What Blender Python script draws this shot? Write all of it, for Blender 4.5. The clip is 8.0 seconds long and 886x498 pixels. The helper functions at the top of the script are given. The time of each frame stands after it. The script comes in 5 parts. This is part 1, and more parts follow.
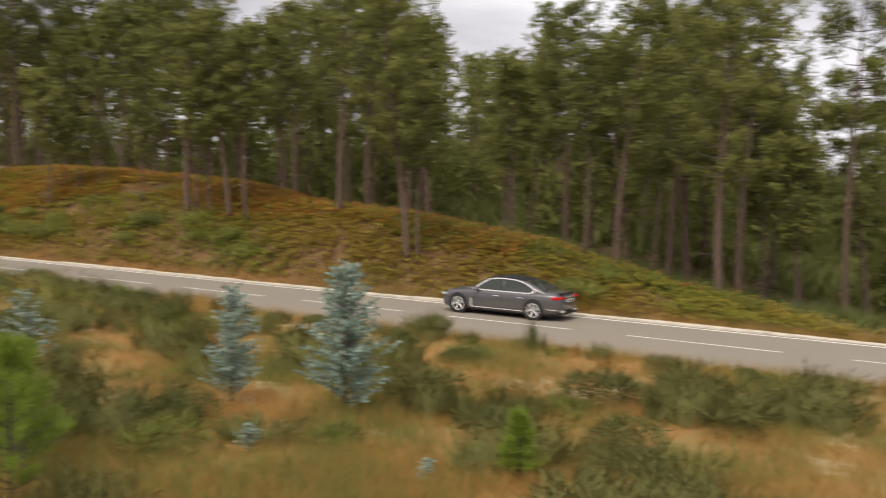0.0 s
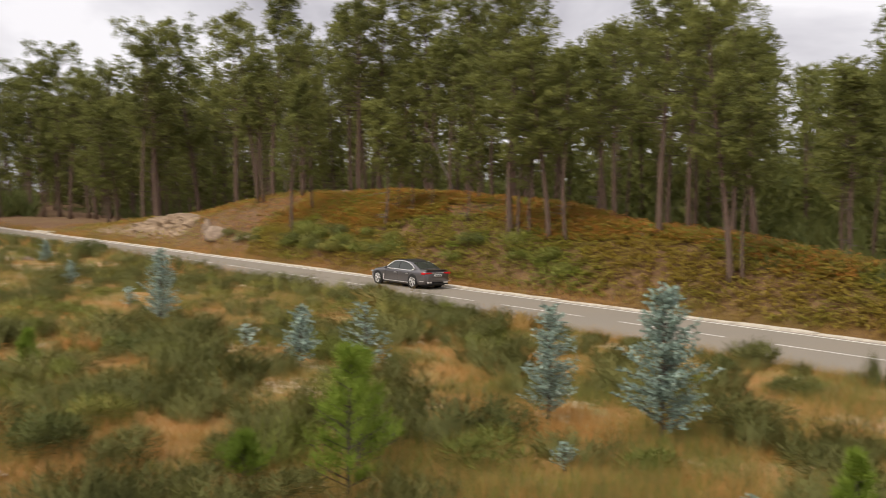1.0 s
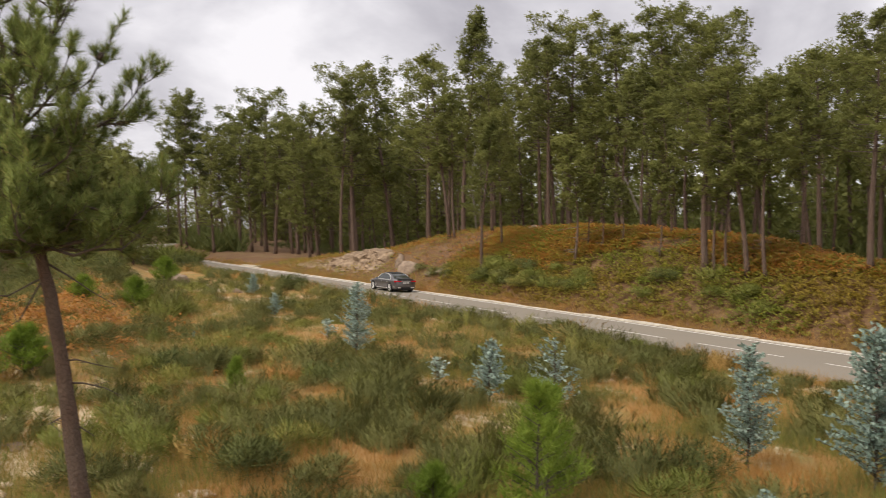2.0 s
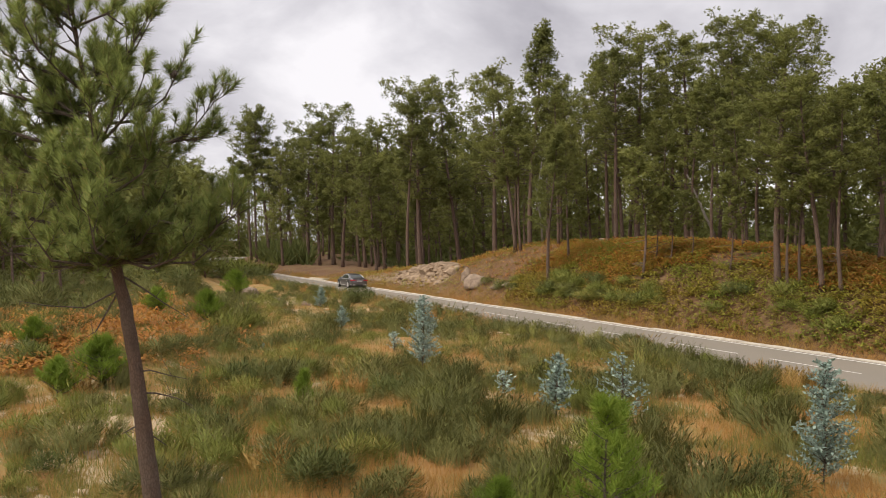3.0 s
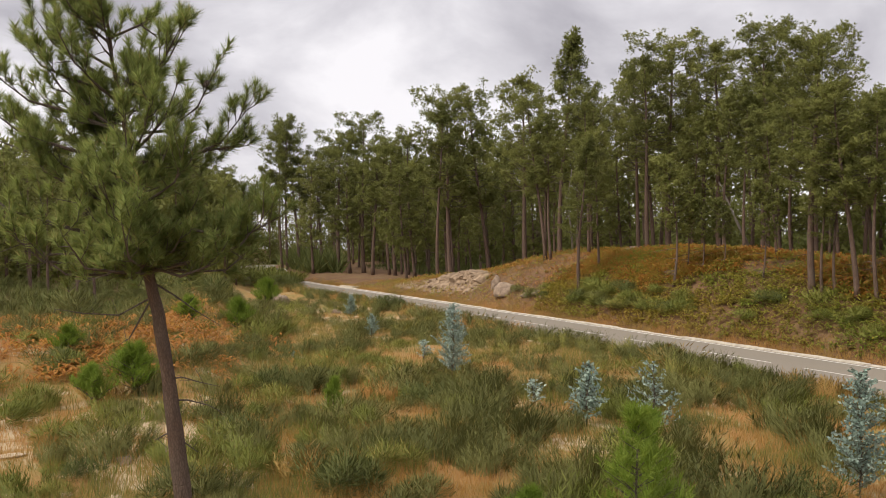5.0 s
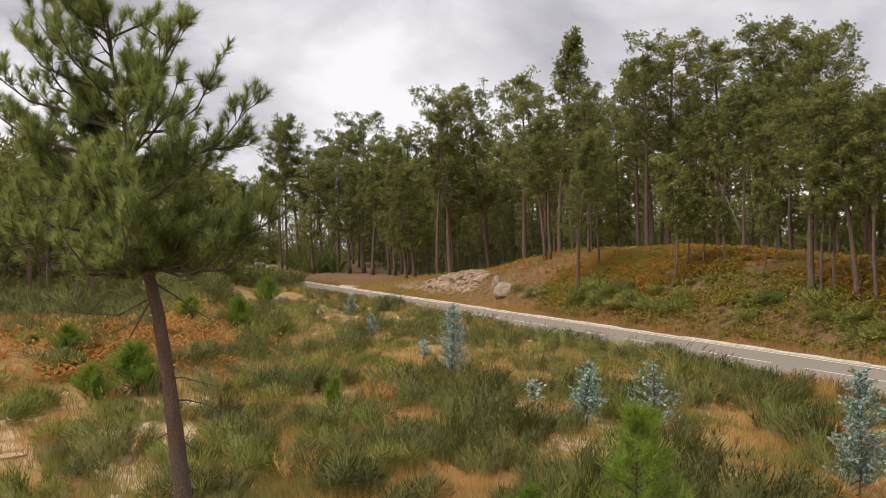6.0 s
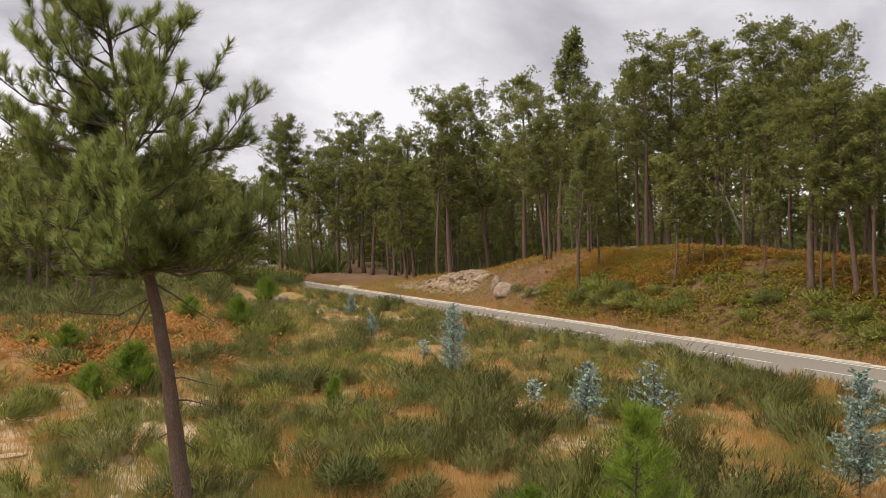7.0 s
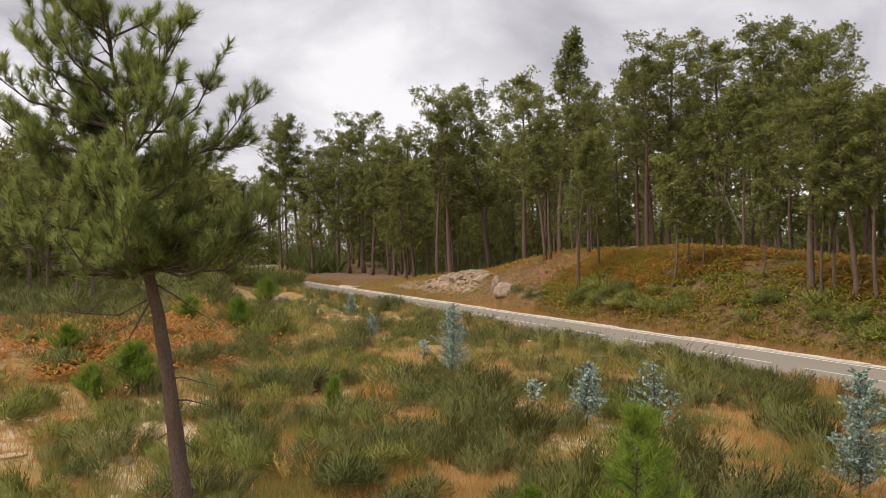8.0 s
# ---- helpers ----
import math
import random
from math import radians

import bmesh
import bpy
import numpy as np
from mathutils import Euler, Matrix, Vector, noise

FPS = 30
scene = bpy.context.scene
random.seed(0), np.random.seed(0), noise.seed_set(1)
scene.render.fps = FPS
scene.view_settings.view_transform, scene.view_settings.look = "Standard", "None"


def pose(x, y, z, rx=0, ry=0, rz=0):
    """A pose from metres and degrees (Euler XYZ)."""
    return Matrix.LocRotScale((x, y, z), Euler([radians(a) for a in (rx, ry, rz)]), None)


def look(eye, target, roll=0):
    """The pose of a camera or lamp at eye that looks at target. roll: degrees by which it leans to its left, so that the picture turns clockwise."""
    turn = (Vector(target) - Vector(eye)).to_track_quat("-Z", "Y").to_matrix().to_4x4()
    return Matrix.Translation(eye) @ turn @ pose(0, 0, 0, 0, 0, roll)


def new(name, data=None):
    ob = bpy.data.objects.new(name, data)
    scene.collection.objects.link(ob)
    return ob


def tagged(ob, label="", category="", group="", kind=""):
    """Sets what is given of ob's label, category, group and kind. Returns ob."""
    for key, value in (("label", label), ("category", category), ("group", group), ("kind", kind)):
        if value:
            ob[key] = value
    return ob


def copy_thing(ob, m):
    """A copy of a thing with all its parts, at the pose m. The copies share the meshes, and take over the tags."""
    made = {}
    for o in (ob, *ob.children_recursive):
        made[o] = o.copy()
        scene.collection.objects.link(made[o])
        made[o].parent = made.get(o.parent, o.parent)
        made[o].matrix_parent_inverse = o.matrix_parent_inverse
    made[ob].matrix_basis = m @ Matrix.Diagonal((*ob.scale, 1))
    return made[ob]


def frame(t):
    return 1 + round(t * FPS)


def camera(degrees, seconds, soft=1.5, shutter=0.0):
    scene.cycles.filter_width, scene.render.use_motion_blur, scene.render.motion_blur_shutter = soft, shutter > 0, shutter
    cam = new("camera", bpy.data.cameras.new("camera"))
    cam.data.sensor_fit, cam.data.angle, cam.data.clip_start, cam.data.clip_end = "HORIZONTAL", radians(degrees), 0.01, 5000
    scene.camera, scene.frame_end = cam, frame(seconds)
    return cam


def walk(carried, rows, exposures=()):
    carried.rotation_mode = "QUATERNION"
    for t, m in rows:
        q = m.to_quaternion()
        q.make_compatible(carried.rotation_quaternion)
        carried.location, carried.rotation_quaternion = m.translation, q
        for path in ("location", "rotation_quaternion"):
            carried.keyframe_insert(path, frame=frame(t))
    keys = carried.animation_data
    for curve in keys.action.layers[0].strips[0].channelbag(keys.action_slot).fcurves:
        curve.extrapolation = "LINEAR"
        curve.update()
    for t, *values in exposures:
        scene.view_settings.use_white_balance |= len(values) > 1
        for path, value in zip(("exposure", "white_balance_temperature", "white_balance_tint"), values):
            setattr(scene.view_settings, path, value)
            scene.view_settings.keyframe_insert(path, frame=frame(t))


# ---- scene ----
cam = camera(50.62, 8.0, soft=0.9, shutter=0.5)
walk(cam, [
    (0, pose(0, 0, 4.85, 86.2, -1.5, -0.0)),
    (0.5, pose(0, 0, 4.85, 86.35, -1.313, 10.751)),
    (1, pose(0, 0, 4.85, 87.013, -1.211, 19.295)),
    (1.5, pose(0, 0, 4.85, 87.953, -1.071, 25.802)),
    (2, pose(0, 0, 4.85, 88.941, -0.978, 30.829)),
    (2.2, pose(0, 0, 4.85, 89.126, -0.95, 32.002)),
    (3.5, pose(0, 0, 4.85, 89.948, -0.93, 35.864)),
    (4, pose(0, 0, 4.85, 90.104, -0.897, 36.523)),
    (4.5, pose(0, 0, 4.85, 90.146, -0.901, 36.685)),
    (8, pose(0, 0, 4.85, 90.146, -0.903, 36.683)),
])

# ---- light ----
world = bpy.data.worlds.new("overcast_sky")
scene.world = world
world.use_nodes = True
SUN_UP, SUN_TURN = 52.0, 205.0


def sky_nodes():
    nt = world.node_tree
    nt.nodes.clear()
    out = nt.nodes.new("ShaderNodeOutputWorld")
    bg = nt.nodes.new("ShaderNodeBackground")
    sky = nt.nodes.new("ShaderNodeTexSky")
    sky.sky_type = "NISHITA"
    sky.sun_disc = False
    sky.sun_elevation, sky.sun_rotation = radians(SUN_UP), radians(SUN_TURN)
    sky.air_density, sky.dust_density = 1.0, 3.0
    co = nt.nodes.new("ShaderNodeTexCoord")
    mp = nt.nodes.new("ShaderNodeMapping")
    mp.inputs["Scale"].default_value = (1.0, 1.0, 1.9)
    nt.links.new(co.outputs["Generated"], mp.inputs["Vector"])
    big = nt.nodes.new("ShaderNodeTexNoise")
    big.inputs["Scale"].default_value, big.inputs["Detail"].default_value = 3.4, 7.0
    big.inputs["Roughness"].default_value, big.inputs["Distortion"].default_value = 0.52, 0.35
    nt.links.new(mp.outputs[0], big.inputs["Vector"])
    ramp = nt.nodes.new("ShaderNodeValToRGB")
    e = ramp.color_ramp.elements
    e[0].position, e[0].color = 0.32, (4.4, 4.2, 4.6, 1)
    e[1].position, e[1].color = 0.58, (9.2, 8.9, 9.15, 1)
    mid = ramp.color_ramp.elements.new(0.48)
    mid.color = (7.1, 6.85, 7.2, 1)
    nt.links.new(big.outputs["Fac"], ramp.inputs["Fac"])
    mix = nt.nodes.new("ShaderNodeMix")
    mix.data_type = "RGBA"
    mix.inputs["Factor"].default_value = 0.95
    nt.links.new(sky.outputs[0], mix.inputs["A"])
    nt.links.new(ramp.outputs[0], mix.inputs["B"])
    nt.links.new(mix.outputs["Result"], bg.inputs["Color"])
    bg.inputs["Strength"].default_value = 0.11
    nt.links.new(bg.outputs[0], out.inputs[0])


sky_nodes()
sun = new("sun", bpy.data.lights.new("sun", "SUN"))
sun.data.energy, sun.data.angle, sun.data.color = 3.1, radians(42), (1.0, 0.91, 0.76)
sun.matrix_world = look((0, 0, 60), (0 + 60 * math.cos(radians(SUN_UP)) * math.sin(radians(SUN_TURN)) * -1, 60 * math.cos(radians(SUN_UP)) * math.cos(radians(SUN_TURN)) * -1, 60 - 60 * math.sin(radians(SUN_UP))))
scene.view_settings.exposure = 0.0

# ---- materials ----


def mat(name, build):
    m = bpy.data.materials.new(name)
    m.use_nodes = True
    nt = m.node_tree
    b = nt.nodes["Principled BSDF"]
    build(nt, b)
    return m


def node(nt, kind, **values):
    n = nt.nodes.new(kind)
    for k, v in values.items():
        n.inputs[k.replace("_", " ")].default_value = v
    return n


def ramp_of(nt, src, stops):
    r = nt.nodes.new("ShaderNodeValToRGB")
    e = r.color_ramp.elements
    while len(e) < len(stops):
        e.new(0.5)
    for k, (p, c) in enumerate(stops):
        e[k].position, e[k].color = p, (*c, 1)
    nt.links.new(src, r.inputs["Fac"])
    return r.outputs[0]


def noise_at(nt, scale, detail=4.0, rough=0.55, world_space=True, stretch=(1, 1, 1)):
    src = nt.nodes.new("ShaderNodeNewGeometry").outputs["Position"] if world_space else nt.nodes.new("ShaderNodeTexCoord").outputs["Object"]
    mp = nt.nodes.new("ShaderNodeMapping")
    mp.inputs["Scale"].default_value = stretch
    nt.links.new(src, mp.inputs["Vector"])
    n = node(nt, "ShaderNodeTexNoise", Scale=scale, Detail=detail, Roughness=rough)
    nt.links.new(mp.outputs[0], n.inputs["Vector"])
    return n.outputs["Fac"]


def mixed(nt, fac, a, b, blend="MIX"):
    m = nt.nodes.new("ShaderNodeMix")
    m.data_type, m.blend_type = "RGBA", blend
    for key, v in (("Factor", fac), ("A", a), ("B", b)):
        if isinstance(v, (int, float)):
            m.inputs[key].default_value = v
        elif isinstance(v, tuple):
            m.inputs[key].default_value = (*v, 1)
        else:
            nt.links.new(v, m.inputs[key])
    return m.outputs["Result"]


def bump(nt, b, height, strength=0.4, distance=0.05):
    n = node(nt, "ShaderNodeBump", Strength=strength, Distance=distance)
    nt.links.new(height, n.inputs["Height"])
    nt.links.new(n.outputs[0], b.inputs["Normal"])


def foliage(name, stops, rough=0.6, thin=0.35, hue_noise=0.35, drift=None):
    """Leaves: a colour of its own for each leaf and each plant, and some light let through."""
    def build(nt, b):
        geo = nt.nodes.new("ShaderNodeNewGeometry")
        info = nt.nodes.new("ShaderNodeObjectInfo")
        mx = nt.nodes.new("ShaderNodeMath")
        mx.operation = "MULTIPLY_ADD"
        nt.links.new(geo.outputs["Random Per Island"], mx.inputs[0])
        mx.inputs[1].default_value = 1 - hue_noise
        ml = nt.nodes.new("ShaderNodeMath")
        ml.operation = "MULTIPLY"
        nt.links.new(info.outputs["Random"], ml.inputs[0])
        ml.inputs[1].default_value = hue_noise
        nt.links.new(ml.outputs[0], mx.inputs[2])
        col = ramp_of(nt, mx.outputs[0], stops)
        if drift:
            big = ramp_of(nt, noise_at(nt, drift[0], 3.0), [(0.40, (0, 0, 0)), (0.60, (1, 1, 1))])
            col = mixed(nt, big, col, mixed(nt, 0.8, col, drift[1]))
        nt.links.new(col, b.inputs["Base Color"])
        b.inputs["Roughness"].default_value = rough
        b.inputs["Specular IOR Level"].default_value = 0.25
        tr = nt.nodes.new("ShaderNodeBsdfTranslucent")
        nt.links.new(col, tr.inputs["Color"])
        ms = nt.nodes.new("ShaderNodeMixShader")
        ms.inputs[0].default_value = thin
        nt.links.new(b.outputs[0], ms.inputs[1])
        nt.links.new(tr.outputs[0], ms.inputs[2])
        nt.links.new(ms.outputs[0], nt.nodes["Material Output"].inputs["Surface"])
    return mat(name, build)


NEEDLES = foliage("pine_needles", [(0.0, (0.172, 0.184, 0.056)), (0.5, (0.230, 0.243, 0.070)), (1.0, (0.305, 0.308, 0.092))], thin=0.46, hue_noise=0.65)
NEEDLES_NEAR = foliage("near_pine_needles", [(0.0, (0.125, 0.160, 0.048)), (0.5, (0.205, 0.248, 0.070)), (0.90, (0.30, 0.350, 0.096)), (0.96, (0.38, 0.27, 0.11)), (1.0, (0.42, 0.21, 0.09))], thin=0.48)
NEEDLES_YOUNG = foliage("young_pine_needles", [(0.0, (0.129, 0.193, 0.023)), (0.6, (0.209, 0.296, 0.039)), (1.0, (0.301, 0.377, 0.065))], thin=0.4)
BROOM = foliage("broom_stems", [(0.0, (0.112, 0.122, 0.041)), (0.5, (0.178, 0.182, 0.057)), (0.88, (0.255, 0.248, 0.082)), (1.0, (0.40, 0.29, 0.12))], hue_noise=0.55)
BROOM_YELLOW = foliage("yellow_green_stems", [(0.0, (0.150, 0.175, 0.040)), (0.6, (0.250, 0.270, 0.060)), (1.0, (0.40, 0.32, 0.10))], hue_noise=0.5)
GORSE = foliage("dark_gorse", [(0.0, (0.095, 0.115, 0.036)), (0.6, (0.160, 0.180, 0.055)), (1.0, (0.24, 0.245, 0.08))], hue_noise=0.4)
BLUE_LEAF = foliage("blue_gum_leaf", [(0.0, (0.175, 0.245, 0.199)), (0.5, (0.306, 0.400, 0.341)), (0.9, (0.472, 0.563, 0.488)), (1.0, (0.262, 0.209, 0.081))], rough=0.5, thin=0.2)
DRY_GRASS = foliage("dry_grass", [(0.0, (0.36, 0.175, 0.050)), (0.5, (0.53, 0.290, 0.092)), (0.85, (0.66, 0.41, 0.16)), (1.0, (0.30, 0.26, 0.07))], drift=(0.16, (0.34, 0.265, 0.08)))
BRACKEN = foliage("bracken", [(0.0, (0.27, 0.115, 0.034)), (0.35, (0.46, 0.200, 0.044)), (0.7, (0.56, 0.305, 0.060)), (1.0, (0.36, 0.31, 0.06))], drift=(0.16, (0.46, 0.215, 0.05)))
BRACKEN_GREEN = foliage("green_bracken", [(0.0, (0.150, 0.195, 0.030)), (0.5, (0.235, 0.285, 0.042)), (0.85, (0.33, 0.335, 0.052)), (1.0, (0.50, 0.29, 0.050))], drift=(0.15, (0.40, 0.275, 0.048)))


def bark_build(lo, hi):
    def build(nt, b):
        n = noise_at(nt, 9.0, 6.0, 0.65, False, (1, 1, 0.25))
        patch = noise_at(nt, 0.9, 3.0)
        col = mixed(nt, n, lo, hi)
        col = mixed(nt, ramp_of(nt, patch, [(0.45, (0, 0, 0)), (0.7, (0.5, 0.5, 0.5))]), col, (0.17, 0.13, 0.10))
        src = nt.nodes.new("ShaderNodeTexCoord").outputs["Object"]
        mp = nt.nodes.new("ShaderNodeMapping")
        mp.inputs["Scale"].default_value = (1, 1, 0.35)
        nt.links.new(src, mp.inputs["Vector"])
        vo = nt.nodes.new("ShaderNodeTexVoronoi")
        vo.feature = "DISTANCE_TO_EDGE"
        vo.inputs["Scale"].default_value = 38.0
        nt.links.new(mp.outputs[0], vo.inputs["Vector"])
        plates = ramp_of(nt, vo.outputs["Distance"], [(0.0, (0.45, 0.42, 0.4)), (0.2, (1, 1, 1))])
        col = mixed(nt, 0.7, col, plates, "MULTIPLY")
        nt.links.new(col, b.inputs["Base Color"])
        b.inputs["Roughness"].default_value = 0.9
        bump(nt, b, plates, 0.8, 0.03)
    return build


NEAR_BARK = mat("near_pine_bark", bark_build((0.050, 0.030, 0.022), (0.20, 0.125, 0.086)))
BARK = mat("pine_bark", bark_build((0.075, 0.046, 0.036), (0.31, 0.205, 0.155)))
TWIG = mat("twig_bark", bark_build((0.06, 0.045, 0.036), (0.20, 0.16, 0.13)))
DEADWOOD = mat("dead_wood", bark_build((0.30, 0.26, 0.22), (0.55, 0.50, 0.45)))


def ground_build(nt, b):
    big = noise_at(nt, 0.12, 5.0, 0.6)
    mid = noise_at(nt, 0.7, 6.0, 0.62)
    fine = noise_at(nt, 9.0, 6.0, 0.7)
    col = mixed(nt, fine, (0.24, 0.118, 0.037), (0.48, 0.280, 0.100))
    col = mixed(nt, ramp_of(nt, mid, [(0.42, (0, 0, 0)), (0.62, (1, 1, 1))]), col, mixed(nt, fine, (0.16, 0.145, 0.04), (0.30, 0.23, 0.07)))
    sand = mixed(nt, fine, (0.46, 0.34, 0.20), (0.74, 0.60, 0.42))
    both = nt.nodes.new("ShaderNodeMath")
    both.operation = "MULTIPLY_ADD"
    nt.links.new(mid, both.inputs[0])
    both.inputs[1].default_value = 0.6
    nt.links.new(big, both.inputs[2])
    # a washed-out sandy stretch
    gap = nt.nodes.new("ShaderNodeVectorMath")
    gap.operation = "DISTANCE"
    nt.links.new(nt.nodes.new("ShaderNodeNewGeometry").outputs["Position"], gap.inputs[0])
    gap.inputs[1].default_value = (-24.5, 13.0, 0.0)
    reach = nt.nodes.new("ShaderNodeMapRange")
    reach.inputs["From Min"].default_value, reach.inputs["From Max"].default_value = 3.0, 13.0
    reach.inputs["To Min"].default_value, reach.inputs["To Max"].default_value = 0.068, 0.0
    nt.links.new(gap.outputs["Value"], reach.inputs["Value"])
    add = nt.nodes.new("ShaderNodeMath")
    nt.links.new(both.outputs[0], add.inputs[0])
    nt.links.new(reach.outputs[0], add.inputs[1])
    both = add
    col = mixed(nt, ramp_of(nt, both.outputs[0], [(0.866, (0, 0, 0)), (0.936, (0.85, 0.85, 0.85))]), col, sand)
    nt.links.new(col, b.inputs["Base Color"])
    b.inputs["Roughness"].default_value = 1.0
    bump(nt, b, fine, 0.8, 0.08)


def litter_build(nt, b):
    mid = noise_at(nt, 0.5, 5.0, 0.6)
    fine = noise_at(nt, 7.0, 6.0, 0.7)
    col = mixed(nt, fine, (0.085, 0.046, 0.026), (0.235, 0.125, 0.062))
    col = mixed(nt, ramp_of(nt, mid, [(0.45, (0, 0, 0)), (0.7, (0.8, 0.8, 0.8))]), col, (0.20, 0.135, 0.06))
    nt.links.new(col, b.inputs["Base Color"])
    b.inputs["Roughness"].default_value = 1.0
    bump(nt, b, fine, 0.8, 0.08)


def asphalt_build(nt, b):
    fine = noise_at(nt, 60.0, 4.0, 0.7)
    wide = noise_at(nt, 0.25, 4.0, 0.6, True, (1, 1, 1))
    col = mixed(nt, fine, (0.20, 0.170, 0.136), (0.315, 0.272, 0.220))
    col = mixed(nt, ramp_of(nt, wide, [(0.4, (0, 0, 0)), (0.65, (0.6, 0.6, 0.6))]), col, (0.24, 0.212, 0.178))
    nt.links.new(col, b.inputs["Base Color"])
    b.inputs["Roughness"].default_value = 0.85
    bump(nt, b, fine, 0.3, 0.01)


def plain_build(c0, c1, scale=5.0, rough=0.8, strength=0.3):
    def build(nt, b):
        n = noise_at(nt, scale, 6.0, 0.65)
        nt.links.new(mixed(nt, ramp_of(nt, n, [(0.3, (0, 0, 0)), (0.7, (1, 1, 1))]), c0, c1), b.inputs["Base Color"])
        b.inputs["Roughness"].default_value = rough
        bump(nt, b, n, strength, 0.05)
    return build


GROUND = mat("dry_ground", ground_build)
LITTER = mat("needle_litter", litter_build)
ASPHALT = mat("worn_asphalt", asphalt_build)
ROAD_PAINT = mat("road_paint", plain_build((0.66, 0.64, 0.60), (0.86, 0.84, 0.80), 9.0, 0.7, 0.1))
CONCRETE = mat("gutter_concrete", plain_build((0.42, 0.37, 0.31), (0.72, 0.66, 0.57), 2.5, 0.9))
ROCK = mat("pale_granite", plain_build((0.16, 0.11, 0.08), (0.42, 0.32, 0.235), 2.2, 0.95, 0.9))
PALE_STONE = mat("pale_sandstone", plain_build((0.34, 0.25, 0.16), (0.66, 0.54, 0.39), 4.0, 0.95, 0.8))
SANDBANK = mat("sandy_cutting", plain_build((0.12, 0.076, 0.048), (0.42, 0.31, 0.21), 1.4, 1.0, 0.9))

# ---- plan: s runs along the road, n across it ----
UX, UY = -0.8565, 0.5162
CENTRE = 30.15


def at(s, n):
    return s * UX + n * UY, s * UY - n * UX


def sn(x, y):
    return x * UX + y * UY, x * UY - y * UX


def smooth(a, b, v):
    k = min(1.0, max(0.0, (v - a) / (b - a)))
    return k * k * (3 - 2 * k)


def bend(s):
    """How far the road's middle has swung from its straight line."""
    return 16.9 * (max(0.0, min(s, 300.0) - 140.0) / 80.0) ** 2.5


def rise(s):
    return 0.9 * smooth(135, 175, s)


CREST_S = (-80, -20, -6, 4, 9, 14, 19, 24, 29, 34, 39, 44, 49, 54, 60, 66, 72, 78, 84, 90, 97, 105, 113, 125, 140, 170, 400)
CREST_Z = (-0.3, -0.3, -0.3, -0.02, 0.32, 1.01, 2.06, 2.78, 3.19, 3.58, 4.22, 4.58, 4.89, 5.12, 5.25, 5.14, 4.95, 4.59, 3.8, 2.8, 2.1, 1.73, 0.52, 1.3, 1.1, 2.0, 4.0)
RIDGE_S = (0, 20, 40, 60, 90, 110, 140)
RIDGE_OFF = (7, 9, 12, 14, 14, 10, 9)


def height(x, y, rough=True):
    s, n = sn(x, y)
    mid = CENTRE + bend(s)
    off = n - mid
    wob = 0.0
    if rough:
        wob = 0.30 * noise.noise((x * 0.11, y * 0.11, 0.0)) + 0.14 * noise.noise((x * 0.45, y * 0.45, 3.0))
    if abs(off) < 4.3:
        return rise(s) - 0.025
    if off > 0:
        ridge = float(np.interp(s, RIDGE_S, RIDGE_OFF))
        k = min(1.0, (off - 4.3) / (ridge - 4.3))
        crest = float(np.interp(s, CREST_S, CREST_Z))
        z = rise(s) + (crest - rise(s)) * (1 - (1 - k) ** 1.8)
        # behind its crest the mound falls away into the forest
        z -= 2.2 * smooth(ridge, ridge + 16, off) * (1 - smooth(110, 130, s))
        return z + wob * smooth(4.3, 8, off) - 0.025
    knoll = 3.1 * smooth(15, 75, s) * (1 - smooth(-9, -3.9, off)) * (1 - smooth(0.11, 0.20, n / max(s, 1.0))) * (1 - 0.6 * smooth(115, 160, s))
    knoll *= 1 - 0.92 * smooth(38, 64, s) * (1 - smooth(0.05, 0.15, n / max(s, 1.0)))
    fall = -0.25 * smooth(4.3, 9, -off)
    return rise(s) * (1 - smooth(4.3, 12, -off)) + knoll + fall + wob * smooth(4.3, 8, -off) - 0.025


# ---- mesh helpers ----
def mesh_of(name, verts, faces, material, smooth_shade=False, normals=None):
    me = bpy.data.meshes.new(name)
    me.from_pydata([tuple(v) for v in verts], [], [tuple(f) for f in faces])
    me.materials.append(material)
    if smooth_shade:
        me.polygons.foreach_set("use_smooth", [True] * len(me.polygons))
    me.update()
    if normals:
        me.polygons.foreach_set("use_smooth", [True] * len(me.polygons))
        me.normals_split_custom_set_from_vertices([tuple(n) for n in normals])
    return me


def part(name, source, material, parent=None, label="", smooth_shade=False):
    """Links a bmesh or a (verts, faces) pair as one mesh object under a thing or part."""
    if isinstance(source, bmesh.types.BMesh):
        me = bpy.data.meshes.new(name)
        source.to_mesh(me)
        source.free()
        me.materials.append(material)
        if smooth_shade:
            me.polygons.foreach_set("use_smooth", [True] * len(me.polygons))
    elif isinstance(source, tuple):
        me = mesh_of(name, source[0], source[1], material, smooth_shade, source[2] if len(source) > 2 else None)
    else:
        me = source
    ob = new(name, me)
    if parent:
        ob.parent = parent
    if label:
        tagged(ob, label)
    return ob


